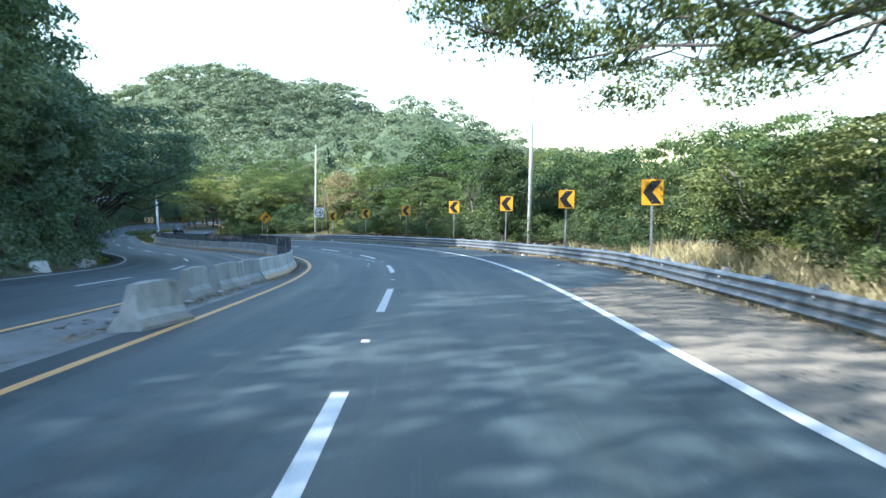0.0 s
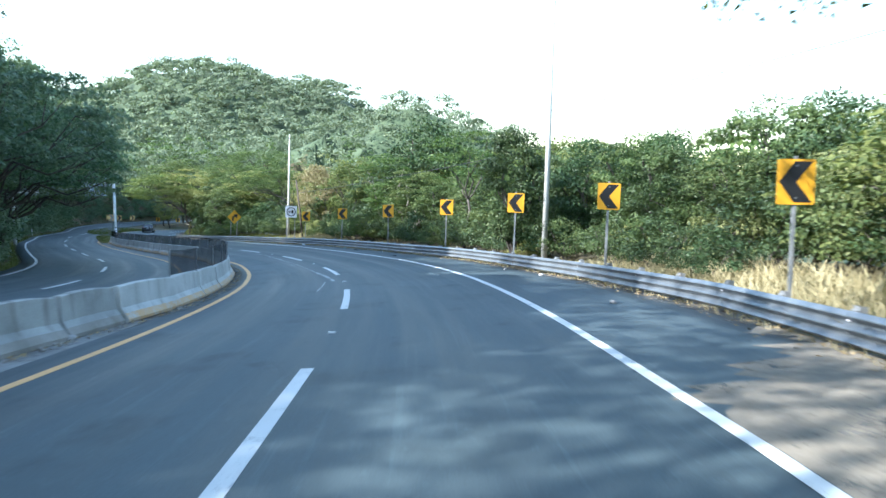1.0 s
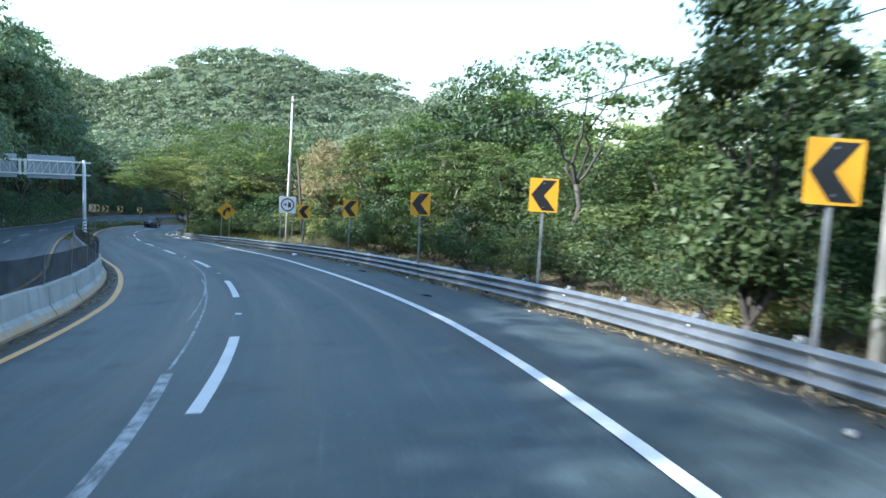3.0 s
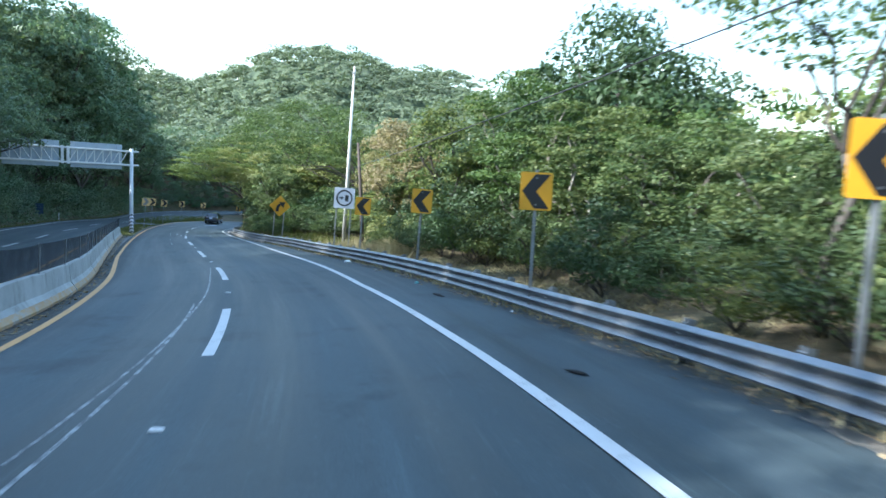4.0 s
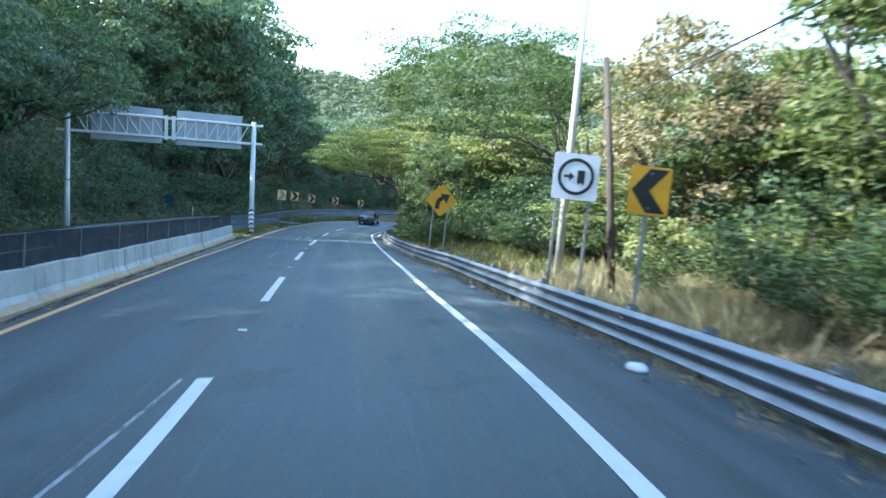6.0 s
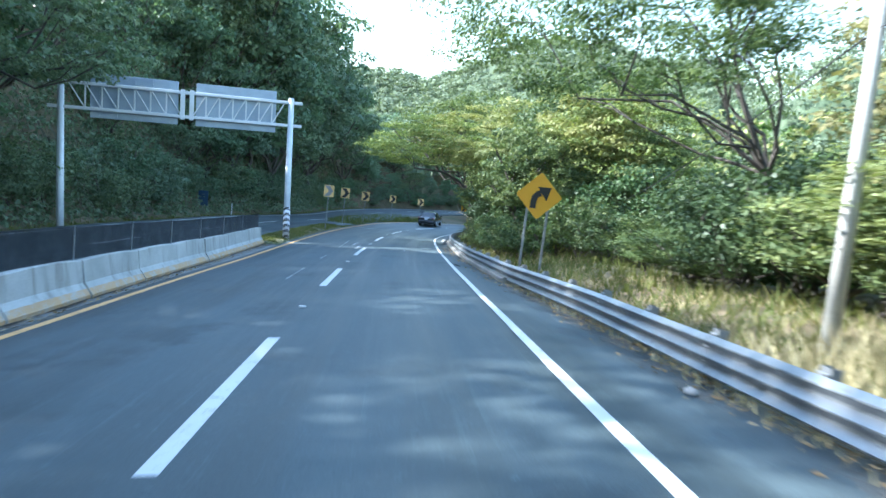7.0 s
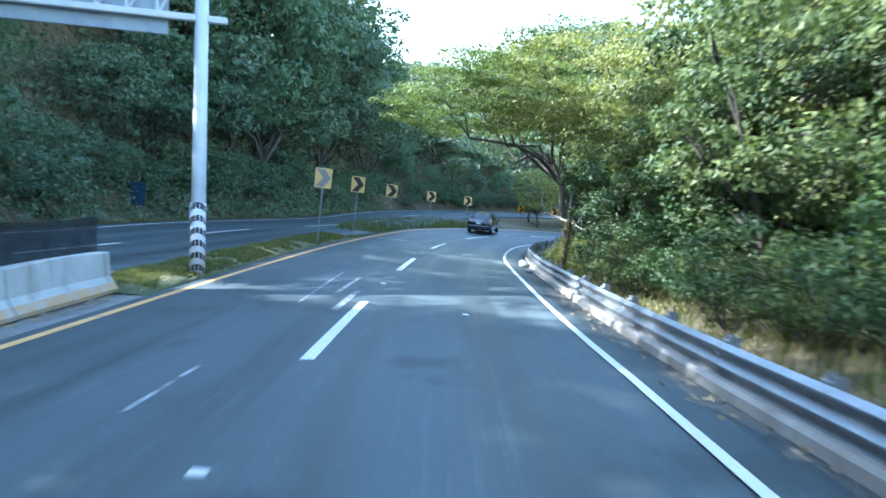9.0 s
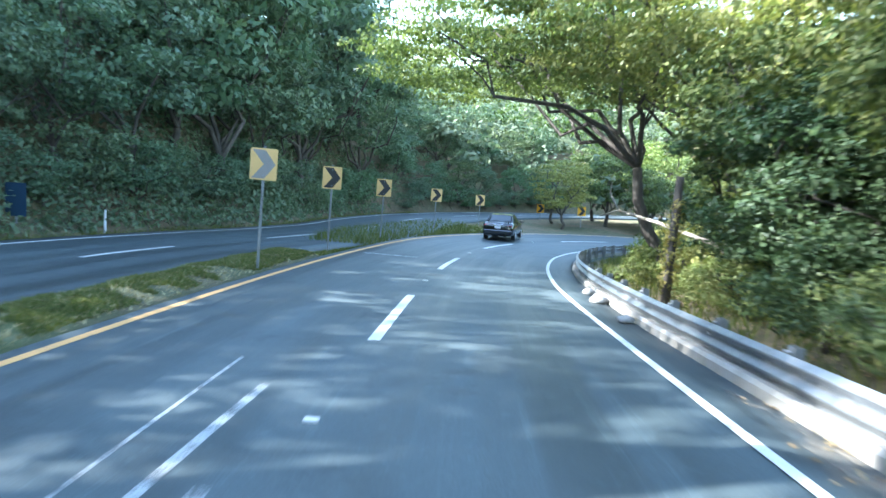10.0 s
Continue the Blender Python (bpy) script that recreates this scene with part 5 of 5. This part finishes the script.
# more of them, added sunward of the rail to shade it
for s, out in ((85.0, 26.0), (87.6, 23.5), (90.2, 27.0), (93.0, 24.5), (101.8, 27.0)):
    p = spot(s, rail_u(s)) + (SUNWARD * out).to_3d()
    tree_at(airy, stand(p.x, p.y, s * 77 % 360, 1.55), "tall thin tree with open crown, added at the bank to dapple the sun", "wood on the bank")
tree_at(airy, stand(2.0, 48.0, 40, 0.78), "thin tree with bare pale trunk and open crown", "roadside wood")
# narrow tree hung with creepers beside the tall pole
column = tree_meshes(41, 6.0, 1.25, 0.8, 80, 150, 0.085, M_LEAF_DEEP_SHADE, flat=0.9, trunk_r=0.12, clump_r=0.5)
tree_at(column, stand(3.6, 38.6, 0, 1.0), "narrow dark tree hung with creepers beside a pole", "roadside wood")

# creepers on the short pole
rng = np.random.RandomState(62)
h = np.linspace(0.3, 2.3, 9)
vine = new("creeper", quads_mesh("creeper", dome_leaves(rng, np.stack([0.03 * h + 0.02, 0.08 * np.sin(4 * h), h], 1), 0.24, 70, 0.9, 0.055, low=-0.8), M_LEAF_YELLOW))
vine.parent = vine_pole

# shaded wooded slope on the far side of the opposite carriageway
for s in np.arange(-27, 176, 3.5):
    for row, (off, big) in enumerate(((3.6, 0.85), (7.6, 1.10), (12.5, 1.2), (18.0, 1.15), (24.0, 1.1))):
        p = spot_opp(s + rng.uniform(-1.4, 1.4), -4.6 - off + rng.uniform(-1.2, 1.2))
        if in_gap(p.x, p.y):
            continue
        # back rows mostly out of view; heights set for the shade they cast
        h = big * rng.uniform(0.8, 1.15) * (np.interp(s, (-27, 0, 12, 20, 24, 32, 37, 58, 66, 84, 92, 114, 124, 143, 150, 176), (1.32, 1.35, 1.4, 1.4, 1.15, 1.15, 1.4, 1.45, 1.5, 1.4, 1.15, 1.15, 2.0, 2.0, 0.9, 0.75)) if row < (1 if s < 46 else 2) else np.interp(s, (-27, 4, 11, 16, 24, 32, 37, 51, 56, 70, 76, 84, 92, 114, 124, 143, 150, 176), (1.3, 1.38, 1.55, 1.0, 0.95, 0.95, 1.5, 1.25, 1.1, 1.1, 1.3, 1.3, 0.95, 0.9, 1.7, 1.8, 0.8, 0.7)))
        if row > 1:
            if 80 < s < 100 and rng.uniform() < 0.25:
                continue
            behind(p.x, p.y, 7.2 * h, 2)
            continue
        k = rng.choice(3)
        kind = BANK_KINDS[k]
        if 6 < s < 28:
            kind, h = NEAR_KINDS[2], h * 1.3
        tree_at(kind, stand(p.x, p.y, rng.uniform(0, 360), h, rng.uniform(0.9, 1.15)), "dark green tree on the shaded wooded bank", "wood on the bank")
for s in np.arange(34, 172, 2.4):
    p = spot_opp(s, -4.6 - rng.uniform(1.4, 3.0))
    tree_at(BANK_SHRUB, stand(p.x, p.y, rng.uniform(0, 360), rng.uniform(0.7, 1.2), rng.uniform(0.7, 1.1)), "dark shrub at the foot of the wooded bank", "shrubs on the bank", "shrub", "shrub")
REACH_BANK = tree_meshes(34, 8.6, 4.2, 3.6, 80, 110, 0.125, M_LEAF_BANK_VEIL, flat=0.4, shift=(3.6, 0), trunk_r=0.16, clump_r=1.05)
for s, u in ((44, -6.6), (52, -6.2), (58.5, -5.8), (74, -6.8), (86, -7.2)):
    p = spot_opp(s, u)
    if in_gap(p.x, p.y):
        continue
    tree_at(REACH_BANK, stand(p.x, p.y, heading(s), 1.0), "dark tree on the bank reaching over the road", "wood on the bank")
# creepers and low growth that clothe the bank
cs, cv = rng.uniform(16, 145, 15000), np.concatenate([rng.uniform(1.6, 11.0, 11500), rng.uniform(0.9, 3.4, 3500)])
cp = np.array([tuple(spot_opp(a, -4.6 - b)) for a, b in zip(cs, cv)])
cp[:, 2] = land(cp[:, 0], cp[:, 1]) + rng.uniform(0.0, 0.6, 15000)
q = dome_leaves(rng, cp, 0.6, 12, 0.8, 0.145)
tagged(new("bank_creepers", quads_mesh("bank_creepers", q, M_LEAF_BANK_VEIL)), "creepers and low dark growth covering the bank", "undergrowth", kind="stuff")
# dry hanging strands over the bank
hs, hv = rng.uniform(20, 160, 6500), rng.uniform(0.9, 10.0, 6500)
h1 = np.array([tuple(spot_opp(a, -4.6 - b)) for a, b in zip(hs, hv)])
h2 = np.array([tuple(spot_opp(a + c, -4.6 - b + e)) for a, b, c, e in zip(hs, hv, rng.normal(0, 0.25, 6500), rng.uniform(0.3, 0.85, 6500))])
h1[:, 2] = land(h1[:, 0], h1[:, 1]) + rng.uniform(0.15, 0.7, 6500)
h2[:, 2] = land(h2[:, 0], h2[:, 1]) + rng.uniform(0.02, 0.35, 6500)
w = rng.normal(size=(6500, 3)) * np.array((0.02, 0.02, 0.01))
q = np.stack([h1 - w, h1 + w, h2 + w * 0.4, h2 - w * 0.4], 1)
tagged(new("hanging_creepers", quads_mesh("hanging_creepers", q, M_STRAND)), "dry grey-brown creepers hanging down the bank", "undergrowth", kind="stuff")
# the joined wood behind the front rows
for key, name, mat, label in ((0, "background_wood", M_LEAF, "dense green wood behind the roadside trees"), (1, "background_wood", M_LEAF_BRIGHT, "light green wood behind the roadside trees"), (2, "bank_wood", M_LEAF_BANK_VEIL, "dense dark wood on top of the bank")):
    spots = [b for b in BEHIND if b[3] == key]
    bx, by, bh = (np.array([b[i] for b in spots]) for i in range(3))
    base = np.stack([bx, by, land(bx, by) + bh * 0.58], 1)
    d = rng.normal(size=(len(spots), 26, 3))
    d /= np.linalg.norm(d, axis=2, keepdims=True)
    c = base[:, None, :] + d * (bh[:, None, None] * np.array((0.42, 0.42, 0.40)) * rng.uniform(0.6, 1.05, (len(spots), 26, 1)))
    q = dome_leaves(rng, c.reshape(-1, 3), 1.15, 30, 0.5, 0.25)
    tagged(new(name, quads_mesh(name, q, mat)), label, "woodland", kind="stuff")

# far woods on the hills, kept where some bend of the road can see them
rng = np.random.RandomState(9)
n = 8600
turn = np.arange(n)
az = np.radians(-52 + 86 * ((turn * 0.6180339887) % 1.0)) + rng.normal(0, 0.004, n)
dist = np.sqrt(70**2 + (470**2 - 70**2) * (turn + 0.5) / n) + rng.normal(0, 1.0, n)
fx, fy = np.sin(az) * dist - 5, np.cos(az) * dist
fs, fu, _ = near_line(fx, fy, S, C, T, N)
fso, fuo, _ = near_line(fx, fy, SO, CO, TO, NO)
keep = (abs(fu) > np.where(fs > 133, 9, 21)) & (abs(fuo) > np.where(fso > 152, 9, 24)) & (rng.uniform(size=n) < np.interp(dist, (70, 200, 470), (1.0, 0.95, 0.8)))
fx, fy = fx[keep], fy[keep]
fz = land(fx, fy)
seen = np.zeros(len(fx), bool)
for ex, ey, ez in ((0, 5, 2.5), (-8, 50, 1.0), (-24, 76, -0.6)):
    worst = np.full(len(fx), -99.0)
    for t in np.linspace(0.35, 0.97, 9):
        worst = np.maximum(worst, land(ex + (fx - ex) * t, ey + (fy - ey) * t) - (ez + (fz + 10 - ez) * t))
    seen |= worst < 0
fx, fy, fz = fx[seen], fy[seen], fz[seen]
size = rng.uniform(3.0, 5.2, len(fx)) * np.interp(np.hypot(fx, fy), (70, 160, 340), (0.8, 1.0, 1.3))
mid = np.stack([fx, fy, fz + size * 0.75], 1)
d = rng.normal(size=(len(fx), 2, 3)) * np.array((0.5, 0.5, 0.2))
lumps = mid[:, None, :] + d * size[:, None, None]
near = np.repeat((fx + 45) ** 2 + (fy - 130) ** 2 < 95 ** 2, 2)
lumps = lumps.reshape(-1, 3)
q = np.concatenate([dome_leaves(rng, lumps[~near], 3.3, 40, 0.55, 0.62, 1.3, loose=0.28, low=-0.1), dome_leaves(rng, lumps[near], 2.8, 90, 0.5, 0.36, 1.5, loose=0.4, low=-0.2)])
ws, wu = rng.uniform(-25, 135, 520), rng.uniform(25, 95, 520)
wp = np.array([tuple(spot(a, rail_u(a) + b)) for a, b in zip(ws, wu)])
wp[:, 2] = land(wp[:, 0], wp[:, 1])
wp = wp[(wp[:, 1] < 50) | (wp[:, 0] > 42)]
wsize = rng.uniform(2.6, 4.2, len(wp))
d = rng.normal(size=(len(wp), 8, 3))
d /= np.linalg.norm(d, axis=2, keepdims=True)
d[:, :, 2] = abs(d[:, :, 2]) * 0.9 - 0.15
c = wp[:, None, :] + np.array((0, 0, 2.2)) + d * (wsize[:, None, None] * rng.uniform(0.6, 1.0, size=(len(wp), 8, 1)))
q = np.concatenate([q, dome_leaves(rng, c.reshape(-1, 3), 1.6, 14, 0.6, 0.62, 1.4)])
far_woods = new("far_woods", quads_mesh("far_woods", q, M_LEAF_FAR_HAZE))
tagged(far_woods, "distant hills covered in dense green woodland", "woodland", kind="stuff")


# ---- grass, dry stalks and fallen leaves along the edges ----
def blades(rng, spots_xyz, height, width, lean=0.45):
    """Grass blades as narrow upright four-cornered leaves."""
    p = np.asarray(spots_xyz, float)
    n = len(p)
    h = height * rng.uniform(0.45, 1.25, (n, 1))
    a = rng.uniform(0, 2 * np.pi, (n, 1))
    side = np.concatenate([np.cos(a), np.sin(a), np.zeros((n, 1))], 1) * width * rng.uniform(0.6, 1.4, (n, 1))
    tip = np.concatenate([rng.normal(size=(n, 2)) * lean * h, h], 1)
    return np.stack([p - side, p + side, p + tip * 0.6 + side * 0.7, p + tip], 1)


def scatter(rng, n, s0, s1, lo, hi, fn=spot, drop=0.0):
    s = rng.uniform(s0, s1, n)
    f = rng.uniform(0, 1, n)
    out = []
    for a, b in zip(s, f):
        l, h = (lo(a) if callable(lo) else lo), (hi(a) if callable(hi) else hi)
        q = fn(a, l + (h - l) * b)
        out.append((q.x, q.y, q.z))
    return np.array(out)


def patchy(p, least=-0.05):
    """Keep the places that lie in irregular patches."""
    return p[bumps(p[:, 0], p[:, 1], 3.5, 21) + 0.6 * bumps(p[:, 0], p[:, 1], 1.1, 22) > least]


def on_land(p, up=-0.02):
    p = p.copy()
    p[:, 2] = land(p[:, 0], p[:, 1]) + up
    return p


rng = np.random.RandomState(77)
q = np.concatenate([blades(rng, on_land(patchy(scatter(rng, 44000, -12, 100, lambda s: rail_u(s) + 0.25, lambda s: rail_u(s) + 4.2))), 0.17, 0.010, 1.1),
                    blades(rng, on_land(scatter(rng, 7000, 10, 31, lambda s: rail_u(s) + 0.7, lambda s: rail_u(s) + 4.0)), 0.55, 0.017, 0.7),
                    blades(rng, on_land(scatter(rng, 4500, 63, 72, lambda s: rail_u(s) + 0.6, lambda s: rail_u(s) + 3.6)), 0.6, 0.014),
                    blades(rng, scatter(rng, 5000, 95.5, 114, -5.9, -4.1, verge_spot), 0.07, 0.010, 0.9),
                    blades(rng, scatter(rng, 1800, -10, 82, lambda s: rail_u(s) - 0.35, lambda s: rail_u(s) + 0.12), 0.13, 0.010)])
heap = np.array((-9.6, 66.8, 0)) + rng.normal(size=(4500, 3)) * np.array((0.75, 0.95, 0))
q = np.concatenate([q, blades(rng, on_land(heap), 0.62, 0.016, 0.7)])
tagged(new("dry_grass", quads_mesh("dry_grass", q, M_DRY)), "straw-coloured dry grass along the guard rail", "grass", kind="stuff")
q = np.concatenate([blades(rng, on_land(scatter(rng, 9000, 70, 136, lambda s: rail_u(s) + 0.4, lambda s: rail_u(s) + 5.0)), 0.40, 0.018),
                    blades(rng, patchy(scatter(rng, 40000, 96.0, 114, -5.94, -4.2, verge_spot), -0.25), 0.075, 0.012, 0.9),
                    blades(rng, on_land(scatter(rng, 16000, 113, 134, lambda s: yellow_u(s) - 2.3 - 0.05 * max(s - 118, 0), lambda s: yellow_u(s) - 0.4)), 0.12, 0.016, 0.8),
                    blades(rng, on_land(scatter(rng, 6000, 120, 137, lambda s: yellow_u(s) - 2.5 - 0.35 * max(s - 118, 0), lambda s: yellow_u(s) - 0.5)), 0.40, 0.02),
                    blades(rng, on_land(scatter(rng, 9000, 40, 150, -5.6, -4.55, spot_opp)), 0.25, 0.016)])
tagged(new("verge_grass", quads_mesh("verge_grass", q, M_GRASS)), "short green grass on median and verges", "grass", kind="stuff")
leaf_spots = np.concatenate([scatter(rng, 3800, -10, 100, lambda s: rail_u(s) - 0.85 * (rng.uniform() ** 2) - 0.05, lambda s: rail_u(s) + 0.1) + np.array((0, 0, 0.012)),
                             scatter(rng, 1200, 10, 97, lambda s: wall_u(s) + 0.3, lambda s: wall_u(s) + 0.75 * 0.8) + np.array((0, 0, 0.012)),
                             on_land(scatter(rng, 4000, -10, 130, lambda s: rail_u(s) + 0.3, lambda s: rail_u(s) + 3.0), 0.015)])
q = leaf_quads(rng, leaf_spots, 1, (0.02, 0.02, 0.004), 0.045, 3.0, 1.6)
tagged(new("fallen_leaves", quads_mesh("fallen_leaves", q, M_LITTER)), "dry brown fallen leaves gathered along the road edge", "leaves", kind="stuff")
